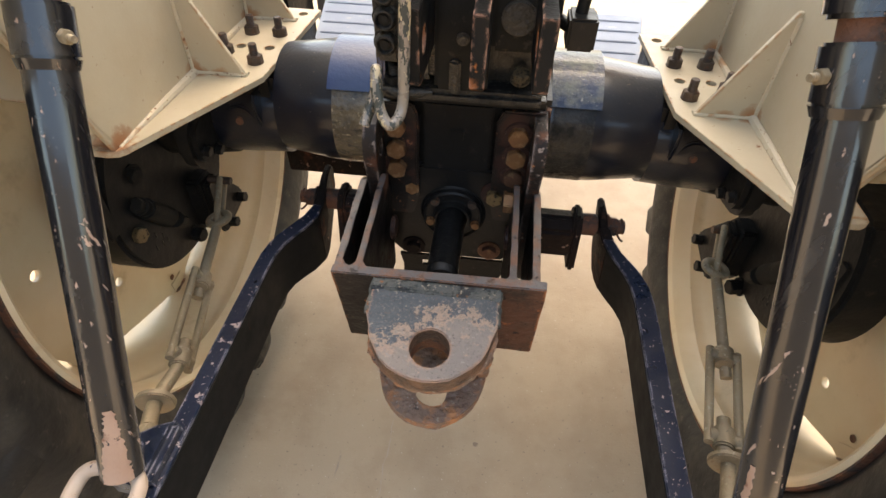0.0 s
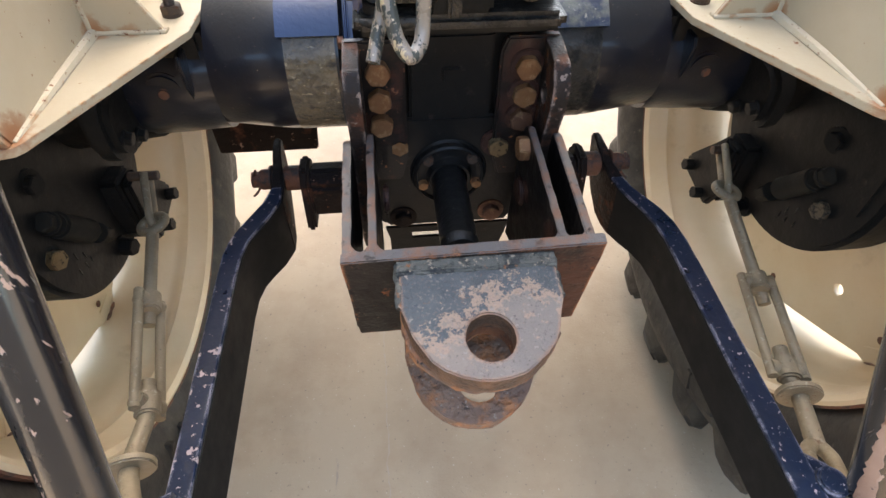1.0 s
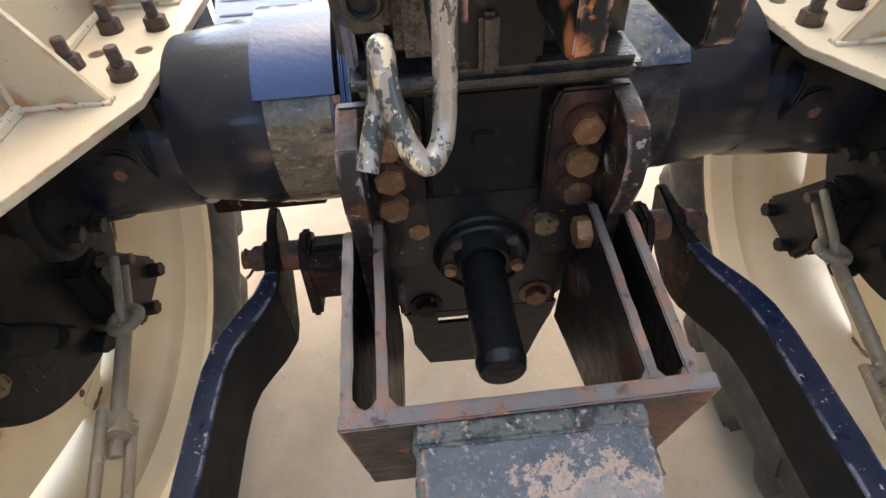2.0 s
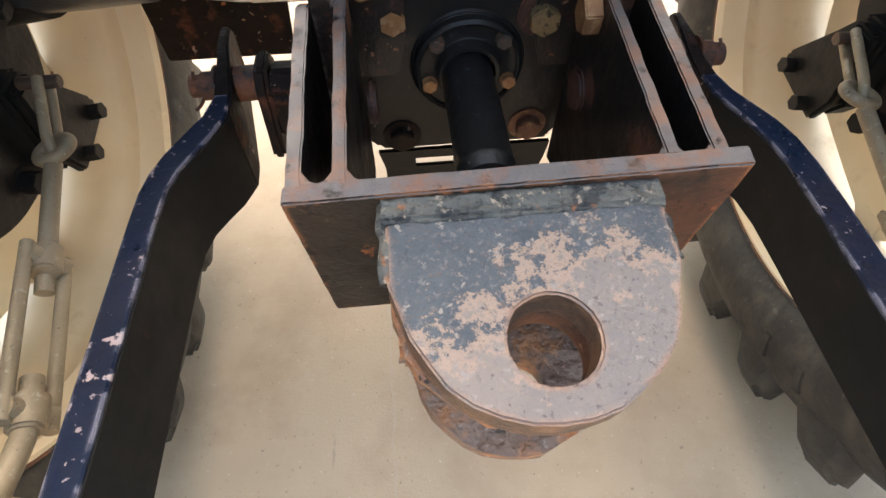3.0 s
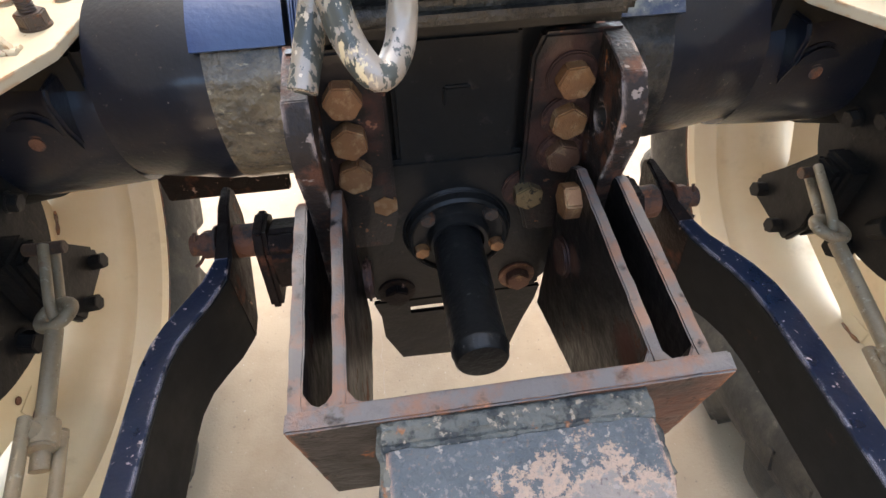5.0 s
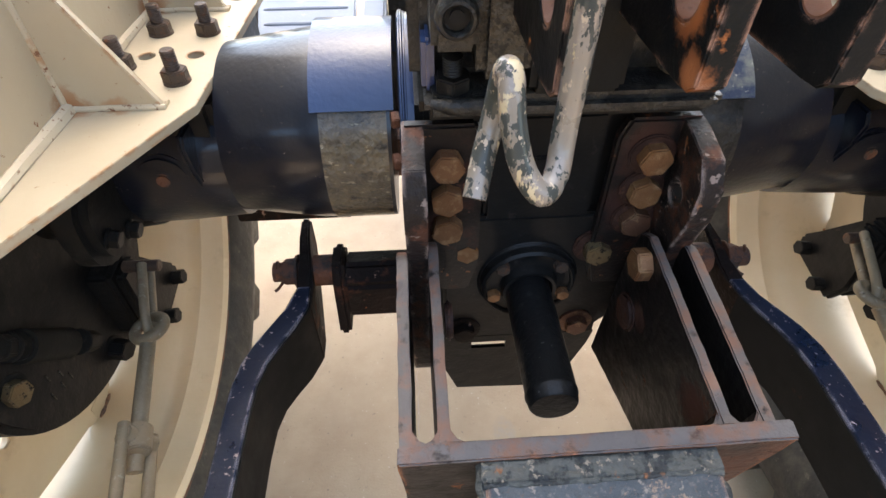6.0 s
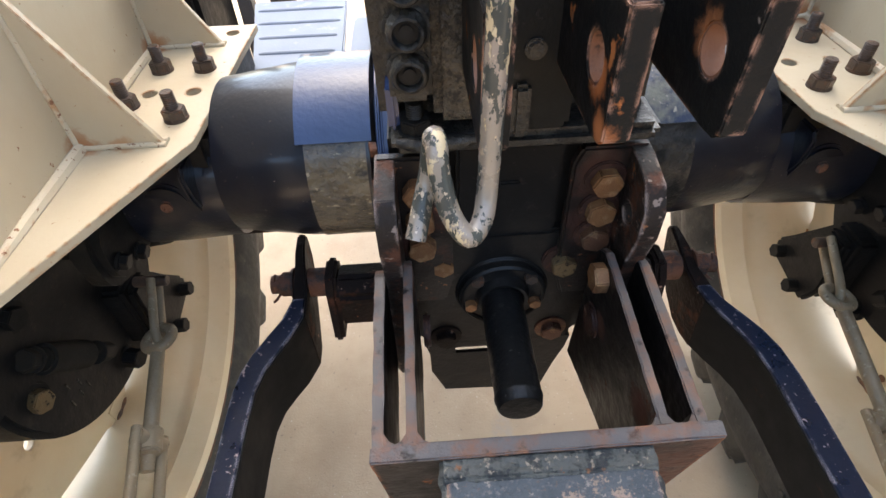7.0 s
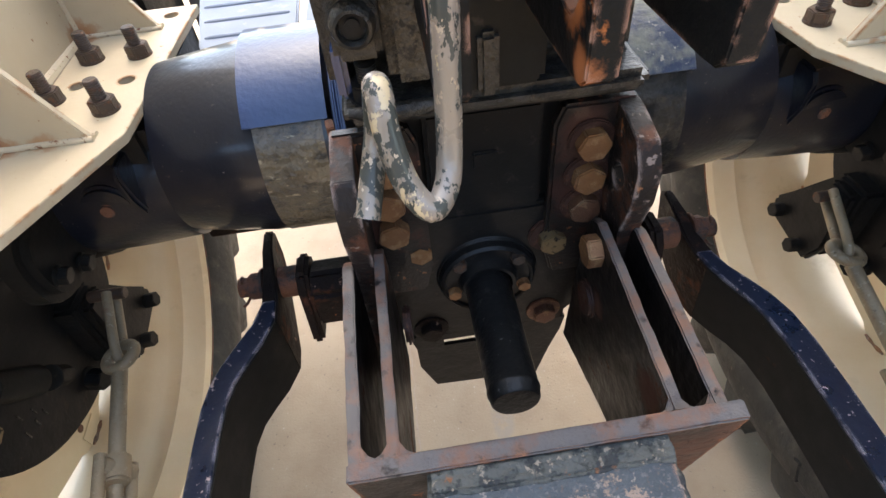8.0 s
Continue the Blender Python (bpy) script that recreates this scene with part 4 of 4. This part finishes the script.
            bevelled(lug, 0.012, 3, 35)
            part("tread_lug", sided(lug, s), M_TYRE, ty)
    # raised strokes of worn sidewall lettering
    for a in (-109, -115, -118.5, -125) if s < 0 else (-109, -118.5, -164.5, -167.5, -171, -174):
        r0, r1, hw = (0.537, 0.585, 0.008) if a > -130 else (0.507, 0.556, 0.006)
        bar = block((-0.53, -hw, r0), (-0.499, hw, r1), 0.0015, Matrix.Translation((0, WY, cz)) @ Matrix.Rotation(radians(a) - math.pi / 2, 4, "X"))
        part("raised_bar", sided(bar, s), M_TYRE, ty)
    w.location.x = -0.02 if s < 0 else 0.044
    return w


for s in (-1, 1):
    wheel(s)


# ---- mudguards ----
def mudguard(s):
    g = thing("mudguard", "cream painted steel mudguard with bolted foot and gussets", "mudguard", group="mudguards")
    foot = plate([(-0.325, 0.625), (-0.338, 0.318), (-0.449, 0.083), (-0.456, 0.075), (-0.47, 0.071), (-0.52, 0.073), (-0.53, 0.08), (-0.53, 0.14), (-0.47, 0.15), (-0.465, 0.625)], 2, 0.999, 1.009,
                 [(-0.419, 0.429, 0.009), (-0.366, 0.429, 0.009), (-0.354, 0.597, 0.009)], 0.002)
    f = part("foot_plate", sided(foot, s), M_CREAM, g)
    side = plate([(0.08, 1.0), (0.63, 1.0), (0.63, 1.2), (0.75, 1.75), (-0.18, 1.75), (-0.12, 1.5), (0.0, 1.2)], 0, -0.466, -0.458, bevel=0.001)
    part("side_panel", sided(side, s), M_CREAM, g)
    fl = block((-0.528, 0.082, 1.003), (-0.462, 0.14, 1.012), 0.001)
    edge = bmesh.new()
    rim = [((-0.458, 0.082, 1.006), (-0.487, 0.094, 1.008)), ((-0.458, 0.0, 1.2), (-0.487, 0.012, 1.2)), ((-0.458, -0.12, 1.5), (-0.487, -0.108, 1.5)), ((-0.458, -0.18, 1.75), (-0.487, -0.168, 1.75))]
    rows = [[edge.verts.new(p) for p in (a, b, (b[0], b[1] + 0.006, b[2]), (a[0], a[1] + 0.006, a[2]))] for a, b in rim]
    for r0, r1 in zip(rows, rows[1:]):
        for q in range(4):
            edge.faces.new((r0[q], r0[(q + 1) % 4], r1[(q + 1) % 4], r1[q]))
    edge.faces.new(rows[0])
    edge.faces.new(rows[-1])
    bmesh.ops.recalc_face_normals(edge, faces=edge.faces)
    bevelled(edge, 0.002, 2, 40)
    for q, (x, y) in enumerate(((-0.47, 0.1), (-0.478, 0.104), (-0.485, 0.11))):
        part("rust_crust", sided(sweep([(x, y, 1.011), (x - 0.004, y + 0.008, 1.013), (x - 0.01, y + 0.02, 1.012)], [0.002, 0.004, 0.002], 8), s), M_CRAG, f)
    part("panel_edge", sided(merged(fl, None, edge), s), M_CREAM, g)
    for y, x0 in ((0.318, -0.366), (0.56, -0.358)):
        gs = plate([(x0, 1.008), (-0.459, 1.008), (-0.459, 1.172), (-0.452, 1.172)], 1, y - 0.004, y + 0.004, bevel=0.001)
        gu = part("gusset", sided(gs, s), M_CREAM, g)
        for dy in (-0.004, 0.004):
            bead = sweep([(x0 + 0.002, y + dy, 1.01), (-0.41, y + dy, 1.011), (-0.452, y + dy, 1.012), (-0.456, y + dy, 1.03), (-0.457, y + dy, 1.10), (-0.457, y + dy, 1.165)], 0.0034, 10)
            part("gusset_weld", sided(bead, s), M_WELD, gu)
    weld = sweep([(-0.457, 0.086, 1.008), (-0.455, 0.2, 1.011), (-0.455, 0.3, 1.01), (-0.455, 0.45, 1.011), (-0.455, 0.62, 1.01)], [0.003, 0.0065, 0.008, 0.0065, 0.004], 8)
    part("weld_bead", sided(weld, s), M_WELD, g)
    for x, y in ((-0.369, 0.368), (-0.421, 0.489), (-0.366, 0.488), (-0.435, 0.40)):
        part("foot_bolt", sided(hexhead((x, y, 1.009), (0, 0, 1), 0.024, 0.014, 0.014, stud=0.02), s), M_DARKBOLT, f)
    skirt = plate([(0.072, 1.07), (-0.03, 1.145), (-0.2, 1.25), (-0.42, 1.36), (-0.42, 1.75), (-0.16, 1.75), (-0.10, 1.5), (0.022, 1.2)], 0, -0.497, -0.49, bevel=0.001)
    part("rear_skirt", sided(skirt, s), M_CREAM, g)
    return g


for s in (-1, 1):
    mudguard(s).location = (0.002, -0.011 if s < 0 else -0.022, 0.0)


# ---- lower links ----
def loft(rows):
    """A solid through cross sections of four corners each."""
    b = bmesh.new()
    rings = [[b.verts.new(p) for p in r] for r in rows]
    for r0, r1 in zip(rings, rings[1:]):
        for q in range(4):
            b.faces.new((r0[q], r0[(q + 1) % 4], r1[(q + 1) % 4], r1[q]))
    b.faces.new(rings[0])
    b.faces.new(rings[-1])
    bmesh.ops.recalc_face_normals(b, faces=b.faces)
    return b


# along y: outer and inner edge, top and bottom of each bar
LINK_LEFT = [(0.446, 0.293, 0.287, 0.735, 0.69), (0.43, 0.295, 0.285, 0.75, 0.668), (0.39, 0.293, 0.281, 0.752, 0.645), (0.35, 0.290, 0.276, 0.744, 0.628), (0.31, 0.290, 0.271, 0.736, 0.614), (0.28, 0.302, 0.272, 0.731, 0.607), (0.25, 0.321, 0.285, 0.728, 0.606),
             (0.225, 0.336, 0.300, 0.726, 0.608), (0.2, 0.346, 0.313, 0.725, 0.61), (0.17, 0.351, 0.320, 0.725, 0.612), (0.13, 0.352, 0.322, 0.725, 0.613), (0.0, 0.352, 0.322, 0.726, 0.613), (-0.15, 0.352, 0.322, 0.727, 0.613), (-0.34, 0.352, 0.322, 0.728, 0.618)]
LINK_RIGHT = [(0.404, 0.292, 0.286, 0.744, 0.69), (0.39, 0.294, 0.284, 0.756, 0.672), (0.35, 0.296, 0.281, 0.754, 0.65), (0.31, 0.300, 0.281, 0.744, 0.632), (0.285, 0.307, 0.285, 0.738, 0.625), (0.26, 0.319, 0.293, 0.733, 0.62), (0.235, 0.336, 0.304, 0.73, 0.62),
              (0.21, 0.351, 0.316, 0.728, 0.622), (0.18, 0.361, 0.325, 0.727, 0.624), (0.14, 0.365, 0.329, 0.727, 0.625), (0.08, 0.365, 0.329, 0.727, 0.625), (-0.05, 0.362, 0.327, 0.727, 0.625), (-0.2, 0.361, 0.326, 0.727, 0.625), (-0.34, 0.361, 0.326, 0.727, 0.628)]


def lower_link(s):
    k = thing("lower_link", "navy and black steel lower link with chipped paint", "lower link", group="lower links")
    rows, lean = (LINK_LEFT, 0.0) if s < 0 else (LINK_RIGHT, 0.008)
    body = [((-o, y, t), (-i, y, t), (-i - lean, y, u), (-o - lean, y, u)) for y, o, i, t, u in rows]
    bar = part("link_bar", sided(bevelled(loft(body), 0.003, 2, 60), s), M_LINK, k)
    eye = [((-o - 0.0012, y, t + 0.001), (-i + 0.0012, y, t + 0.001), (-i - lean + 0.0012, y, u - 0.001), (-o - lean - 0.0012, y, u - 0.001)) for y, o, i, t, u in rows[:6]]
    part("eye_end", sided(bevelled(loft(eye), 0.003, 2, 60), s), M_EYE, bar, "rusty eye of the link")
    edge = [((-o + 0.001, y, t + 0.002), (-i - 0.0015, y, t + 0.002), (-i - 0.0015, y, t - 0.004), (-o + 0.001, y, t - 0.004)) for y, o, i, t, u in rows[4:]]
    part("top_edge", sided(bevelled(loft(edge), 0.0015, 1, 60), s), M_CHIPPED if s < 0 else M_NAVY, bar, "navy blue painted top edge, chipped")
    py, pz = (0.360, 0.715) if s < 0 else (0.332, 0.733)
    part("pivot_pin", sided(rod((-0.15, py, pz), (-0.332, py, pz), 0.014, n=20), s), M_RUSTY, k)
    part("pivot_nut", sided(hexhead((-0.298, py, pz), (-1, 0, 0), 0.034, 0.02, 0.024), s), M_RUSTY, k)
    pin = sweep([(-0.323, py, pz + 0.022), (-0.325, py - 0.004, pz + 0.011), (-0.323, py, pz - 0.015), (-0.329, py - 0.006, pz - 0.025), (-0.335, py - 0.012, pz - 0.027)], 0.0022, 8)
    part("cotter_pin", sided(pin, s), M_RUSTY, k)
    part("pivot_bush", sided(rod((-0.245, py, pz), (-0.278, py, pz), 0.022, n=24, bevel=0.003), s), M_RUSTY, k)
    arm = plate([(py - 0.055, pz - 0.082), (py + 0.01, pz - 0.088), (py + 0.03, pz - 0.03), (py + 0.03, pz + 0.02), (py + 0.015, pz + 0.036), (py - 0.025, pz + 0.036), (py - 0.04, pz + 0.015)], 0, -0.246, -0.229, bevel=0.005)
    plate([(py - 0.045, pz - 0.055), (py + 0.02, pz - 0.055), (py + 0.02, pz + 0.018), (py - 0.02, pz + 0.03), (py - 0.045, pz + 0.01)], 0, -0.232, -0.12, bevel=0.006, bm=arm)
    part("pivot_block", sided(arm, s), M_EYE, k)
    lug = plate([(-0.33, -0.175), (-0.362, -0.19), (-0.388, -0.21), (-0.402, -0.235), (-0.404, -0.258), (-0.385, -0.268), (-0.33, -0.272)], 2, *((0.70, 0.752) if s < 0 else (0.685, 0.724)), bevel=0.009)
    rod((-0.372, -0.235, 0.70), (-0.372, -0.235, 0.762 if s < 0 else 0.735), 0.017, n=20, bevel=0.003, bm=lug)
    part("rod_lug", sided(lug, s), M_NAVY, k)


for s in (-1, 1):
    lower_link(s)


# ---- lift rods ----
def lift_rod(s):
    k = thing("lift_rod", "worn black tubular lift rod with collar and grease nipple", "lift rod", group="lift rods")
    low, high = (Vector((-0.352, -0.300, 0.70)), Vector((-0.388, 0.004, 1.30))) if s < 0 else (Vector((-0.408, -0.266, 0.70)), Vector((-0.350, -0.006, 1.30)))
    d = (high - low).normalized()
    foot = 0.078 if s < 0 else 0.028
    part("tube", sided(rod(low + d * foot, low + d * 0.56, 0.0245 if s < 0 else 0.0238, n=28), s), M_ROD, k)
    top = rod(low + d * 0.558, low + d * 0.61, 0.029, n=28, bevel=0.003)
    rod(low + d * 0.548, low + d * 0.558, 0.026, 0.029, 28, bm=top)
    part("collar", sided(top, s), M_ROD, k)
    part("adjuster", sided(rod(low + d * 0.60, low + d * 0.9, 0.019, n=24), s), M_RUSTY, k)
    part("upper_yoke", sided(rod(low + d * 0.628, low + d * 0.75, 0.032, n=24, bevel=0.004), s), M_ROD, k)
    at = low + d * 0.585 + Vector((0.027, -0.01, 0))
    part("grease_nipple", sided(hexhead(at, (1, -0.4, 0), 0.013, 0.008, stud=0.008), s), M_STEEL, k)
    # ragged streak of bare primer above the foot
    rg = random.Random(11 if s < 0 else 12)
    rows, r = [], (0.0245 if s < 0 else 0.0238) + 0.0005
    ends = ((-115, -18), (-72, -48), 0.1) if s < 0 else ((-56, 0), (-46, -32), 0.15)
    for q in range(34):
        f = q / 33
        lo = ends[0][0] + (ends[1][0] - ends[0][0]) * f + rg.uniform(-4, 4)
        hi = ends[0][1] + (ends[1][1] - ends[0][1]) * f + rg.uniform(-5, 5)
        row = []
        for j in range(9):
            g = radians(lo + (hi - lo) * j / 8)
            out = Vector((math.cos(g), math.sin(g), 0))
            out = (out - d * out.dot(d)).normalized()
            row.append(low + d * (foot + ends[2] * f) + out * (r if 0 < j < 8 else r - 0.0012))
        rows.append(row)
    streak = bmesh.new()
    net = [[streak.verts.new(p) for p in row] for row in rows]
    for r0, r1 in zip(net, net[1:]):
        for j in range(8):
            streak.faces.new((r0[j], r0[j + 1], r1[j + 1], r1[j]))
    bmesh.ops.recalc_face_normals(streak, faces=streak.faces)
    part("primer_streak", sided(streak, s), M_PRIMED, k, "worn pink primer at the lower end")
    ex, ey, ez = (-0.372, -0.294, 0.742) if s < 0 else (-0.42, -0.285, 0.705)
    loop = []
    for q in range(20):
        a = q * math.tau / 20
        ca, sa = math.cos(a), math.sin(a)
        loop.append(Vector((ex + 0.041 * math.copysign(abs(ca) ** 0.6, ca), ey + 0.033 * math.copysign(abs(sa) ** 0.6, sa), ez + 0.012 + 0.01 * sa)))
    part("lower_eye", sided(sweep(loop, 0.0095, 12, True, steps=2), s), M_SOCKET, k, "cream primed open socket")


for s in (-1, 1):
    lift_rod(s)


# ---- check chains ----
def check_chain(s):
    k = thing("check_chain", "galvanised turnbuckle stay shackled to the axle housing", "turnbuckle", group="check chains")
    if s < 0:
        spots = ((-0.496, 0.295, 0.685), (-0.479, 0.162, 0.654), (-0.43, -0.041, 0.656), (-0.427, -0.116, 0.668), (-0.404, -0.17, 0.688), (-0.373, -0.232, 0.722))
    else:
        spots = ((-0.512, 0.282, 0.693), (-0.505, 0.12, 0.645), (-0.458, -0.068, 0.648), (-0.462, -0.09, 0.642), (-0.44, -0.165, 0.648), (-0.375, -0.238, 0.722))
    eye, a, c, wash, bend, end = [Vector(p) for p in spots]
    up = Vector((-0.512, 0.375, 0.725)) if s < 0 else Vector((-0.543, 0.38, 0.71))
    e2 = up - eye
    wide = e2.cross(Vector((1, 0, 0))).normalized() * 0.0115
    bow = [up + wide, up + wide - e2 * 0.3, eye + wide * 0.9 + e2 * 0.12, eye - e2 * 0.05, eye - wide * 0.9 + e2 * 0.12, up - wide - e2 * 0.3, up - wide]
    part("shackle", sided(sweep(bow, 0.0064, 14), s), M_STEEL, k)
    part("shackle_pin", sided(rod(up + Vector((0.02, 0, 0)), up - Vector((0.03, 0, 0)), 0.0085, n=14, bevel=0.001), s), M_DARKBOLT, k)
    loop = [eye + Vector((0.0205 * math.cos(q * math.tau / 10), 0.0185 * math.sin(q * math.tau / 10), 0.006 * math.cos(q * math.tau / 10))) for q in range(10)]
    part("eye", sided(sweep(loop, 0.0078, 14, True, steps=3), s), M_STEEL, k)
    d = (a - eye).normalized()
    part("upper_rod", sided(rod(eye + d * 0.02, a + d * 0.05, 0.0098, n=18), s), M_STEEL, k)
    f = (c - a).normalized()
    side = f.cross(Vector((0, 0, 1))).normalized()
    if s < 0:
        side = Matrix.Rotation(radians(-68), 3, f) @ side
    fr = rod(a - f * 0.004, a + f * 0.032, 0.0165, n=24, bevel=0.003)
    rod(c - f * 0.032, c + f * 0.004, 0.0165, n=24, bevel=0.003, bm=fr)
    for sg in (-1, 1):
        rod(a + side * 0.0225 * sg, c + side * 0.0225 * sg, 0.0072, n=16, bm=fr)
        for e, g in ((a, 1), (c, -1)):
            rod(e + f * 0.014 * g, e + f * 0.014 * g + side * 0.0225 * sg, 0.012, n=14, bm=fr)
    part("turnbuckle_frame", sided(fr, s), M_STEEL, k)
    part("lower_rod", sided(sweep([c - f * 0.05, c, wash, bend], [0.0105, 0.0105, 0.0115, 0.012], 16), s), M_STEEL, k)
    g = (end - bend).normalized()
    across = g.cross(Vector((0.2, 0, 1))).normalized()
    fork = sweep([bend - g * 0.004, bend + g * 0.012 + across * 0.008, bend + g * 0.04 + across * 0.014, end + across * 0.014], [0.0105, 0.0095, 0.009, 0.0085], 12)
    merged(sweep([bend - g * 0.004, bend + g * 0.012 - across * 0.008, bend + g * 0.04 - across * 0.014, end - across * 0.014], [0.0105, 0.0095, 0.009, 0.0085], 12), None, fork)
    part("fork_end", sided(fork, s), M_STEEL, k)
    part("fork_pin", sided(rod(end - across * 0.026, end + across * 0.026, 0.007, n=14, bevel=0.001), s), M_STEEL, k)
    part("lock_washer", sided(rod(wash - f * 0.004, wash + f * 0.006, 0.03, n=28, bevel=0.002), s), M_STEEL, k)


for s in (-1, 1):
    check_chain(s)

# ---- tow hitch ----
hitch = thing("tow_hitch", "rusty grey box hitch with pierced clevis plates, pinned between brackets", "tow hitch")
HM = pose(0, 0, 0.891, 9)


def hpart(name, bm, mat, label="", parent=None, wear=0.0, size=0.009):
    if wear:
        worn(bm, wear, size)
    bmesh.ops.transform(bm, matrix=HM, verts=bm.verts)
    return part(name, bm, mat, parent or hitch, label)


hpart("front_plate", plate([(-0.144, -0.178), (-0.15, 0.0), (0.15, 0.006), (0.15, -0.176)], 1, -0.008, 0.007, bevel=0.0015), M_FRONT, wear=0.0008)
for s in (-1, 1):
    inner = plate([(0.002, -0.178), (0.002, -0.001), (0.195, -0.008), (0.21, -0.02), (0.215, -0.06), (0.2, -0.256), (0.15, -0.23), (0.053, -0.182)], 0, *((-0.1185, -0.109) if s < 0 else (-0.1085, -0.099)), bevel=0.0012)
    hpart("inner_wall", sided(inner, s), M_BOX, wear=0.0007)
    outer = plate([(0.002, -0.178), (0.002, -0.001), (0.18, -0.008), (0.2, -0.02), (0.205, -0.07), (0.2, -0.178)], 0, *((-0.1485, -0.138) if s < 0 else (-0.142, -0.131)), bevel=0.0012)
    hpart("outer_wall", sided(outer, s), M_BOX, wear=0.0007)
    hpart("pin_boss", sided(rod((-0.102, 0.17, -0.11), (-0.094, 0.17, -0.11), 0.022, n=24, bevel=0.003), s), M_WASHER)
for s in (-1, 1):
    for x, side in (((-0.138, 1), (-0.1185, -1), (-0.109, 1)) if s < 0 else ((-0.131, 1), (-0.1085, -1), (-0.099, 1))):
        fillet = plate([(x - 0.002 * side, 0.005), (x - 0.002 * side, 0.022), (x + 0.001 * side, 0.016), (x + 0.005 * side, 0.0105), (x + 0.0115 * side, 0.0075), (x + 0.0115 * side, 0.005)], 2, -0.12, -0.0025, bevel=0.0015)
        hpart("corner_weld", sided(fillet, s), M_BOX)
hpart("wall_bolt", hexhead((0.1, 0.178, -0.03), (-1, 0, 0), 0.03, 0.016), M_BOLT)


def tongue(z0, z1, tip, half, straight, hole):
    pts = [(-half, 0.0), (-half, -straight)]
    for k in range(1, 16):
        a = math.pi + math.pi * k / 16
        pts.append((half * math.cos(a) * 0.96, -straight + (tip - straight) * math.sin(a)))
    pts += [(half, -straight), (half, 0.0)]
    rg = random.Random(int(tip * 1000))
    pts = [(x + rg.uniform(-0.0008, 0.0008), y + rg.uniform(-0.0008, 0.0008)) for x, y in pts]
    return plate(pts, 2, z0, z1, [hole], 0.0016)


hpart("upper_clevis_plate", tongue(-0.034, -0.004, 0.153, 0.087, 0.066, (0.003, -0.106, 0.0265)), M_CLEVIS, "flaking grey paint over rust", wear=0.0009, size=1.0)
hpart("lower_clevis_plate", tongue(-0.18, -0.155, 0.15, 0.083, 0.066, (0.003, -0.1, 0.024)), M_CRAG, wear=0.002, size=1.0)
ring = lathe([(-0.056, 0.0275), (-0.056, 0.04), (-0.034, 0.04), (-0.034, 0.0275)], (0.003, -0.106, 0), 40, 2)
hpart("pin_bush", ring, M_RUSTY)
rng = random.Random(4)
under = []
for k in range(41):
    a = math.pi + math.pi * k / 40
    j = 1 + rng.uniform(-0.012, 0.02)
    under.append((0.0885 * math.cos(a) * j, -0.06 + 0.088 * math.sin(a) * j))
hpart("under_plate", plate([(-0.088, -0.001)] + under + [(0.088, -0.001)], 2, -0.052, -0.0345, [(0.003, -0.106, 0.0285)], 0.002), M_CRAG, wear=0.0025, size=1.0)
for s in (-1, 1):
    hpart("clevis_cheek", sided(plate([(-0.001, -0.165), (-0.001, -0.034), (-0.095, -0.034), (-0.10, -0.06), (-0.075, -0.10), (-0.07, -0.165)], 0, -0.085, -0.066, bevel=0.004), s), M_CRAG, wear=0.0025)
    line = [(-0.086 + rng.uniform(-0.0012, 0.0012), -0.004 - 0.0065 * k, -0.011 + rng.uniform(-0.0015, 0.0015)) for k in range(10)]
    hpart("side_weld", sided(sweep(line, [0.0062 + rng.uniform(-0.0006, 0.0006) for k in range(10)], 10, steps=3), s), M_STRIP)
strip = bmesh.new()
cols = 60
grid = [[strip.verts.new((-0.0885 + 0.177 * k / cols, -0.0065 - 0.0185 * j / 8 + (rng.uniform(-0.0012, 0.0012) if j == 8 else 0), (-0.0032, -0.0022, -0.0016, -0.002, -0.0016, -0.0018, -0.0014, -0.0012, -0.0045)[j] + rng.uniform(-0.0011, 0.0011))) for j in range(9)] for k in range(cols + 1)]
for k in range(cols):
    for j in range(8):
        strip.faces.new((grid[k][j], grid[k][j + 1], grid[k + 1][j + 1], grid[k + 1][j]))
bmesh.ops.recalc_face_normals(strip, faces=strip.faces)
hpart("weld_strip", strip, M_STRIP, "grimy mottled weld strip")
pts = [(-0.088 + 0.0088 * k, -0.0245 + rng.uniform(-0.001, 0.001), -0.0045) for k in range(21)]
hpart("weld_bead", sweep(pts, [0.0022 + rng.uniform(-0.0006, 0.0006) for k in range(21)], 8, steps=3), M_STRIP)

# ---- hook rod ----
hook = thing("hook_rod", "bent steel hook rod with flaking cream paint", "hook rod")
line = [(-0.02, 0.24, 1.40), (-0.03, 0.12, 1.40), (-0.042, 0.066, 1.36), (-0.046, 0.06, 1.26), (-0.049, 0.056, 1.17), (-0.051, 0.052, 1.125), (-0.055, 0.041, 1.11), (-0.064, 0.031, 1.106), (-0.074, 0.037, 1.119), (-0.0795, 0.045, 1.142), (-0.0805, 0.053, 1.159), (-0.082, 0.062, 1.156), (-0.085, 0.065, 1.132), (-0.0905, 0.056, 1.114), (-0.0965, 0.041, 1.0965)]
part("rod", sweep(line, 0.0066, 18), M_HOOK, hook)
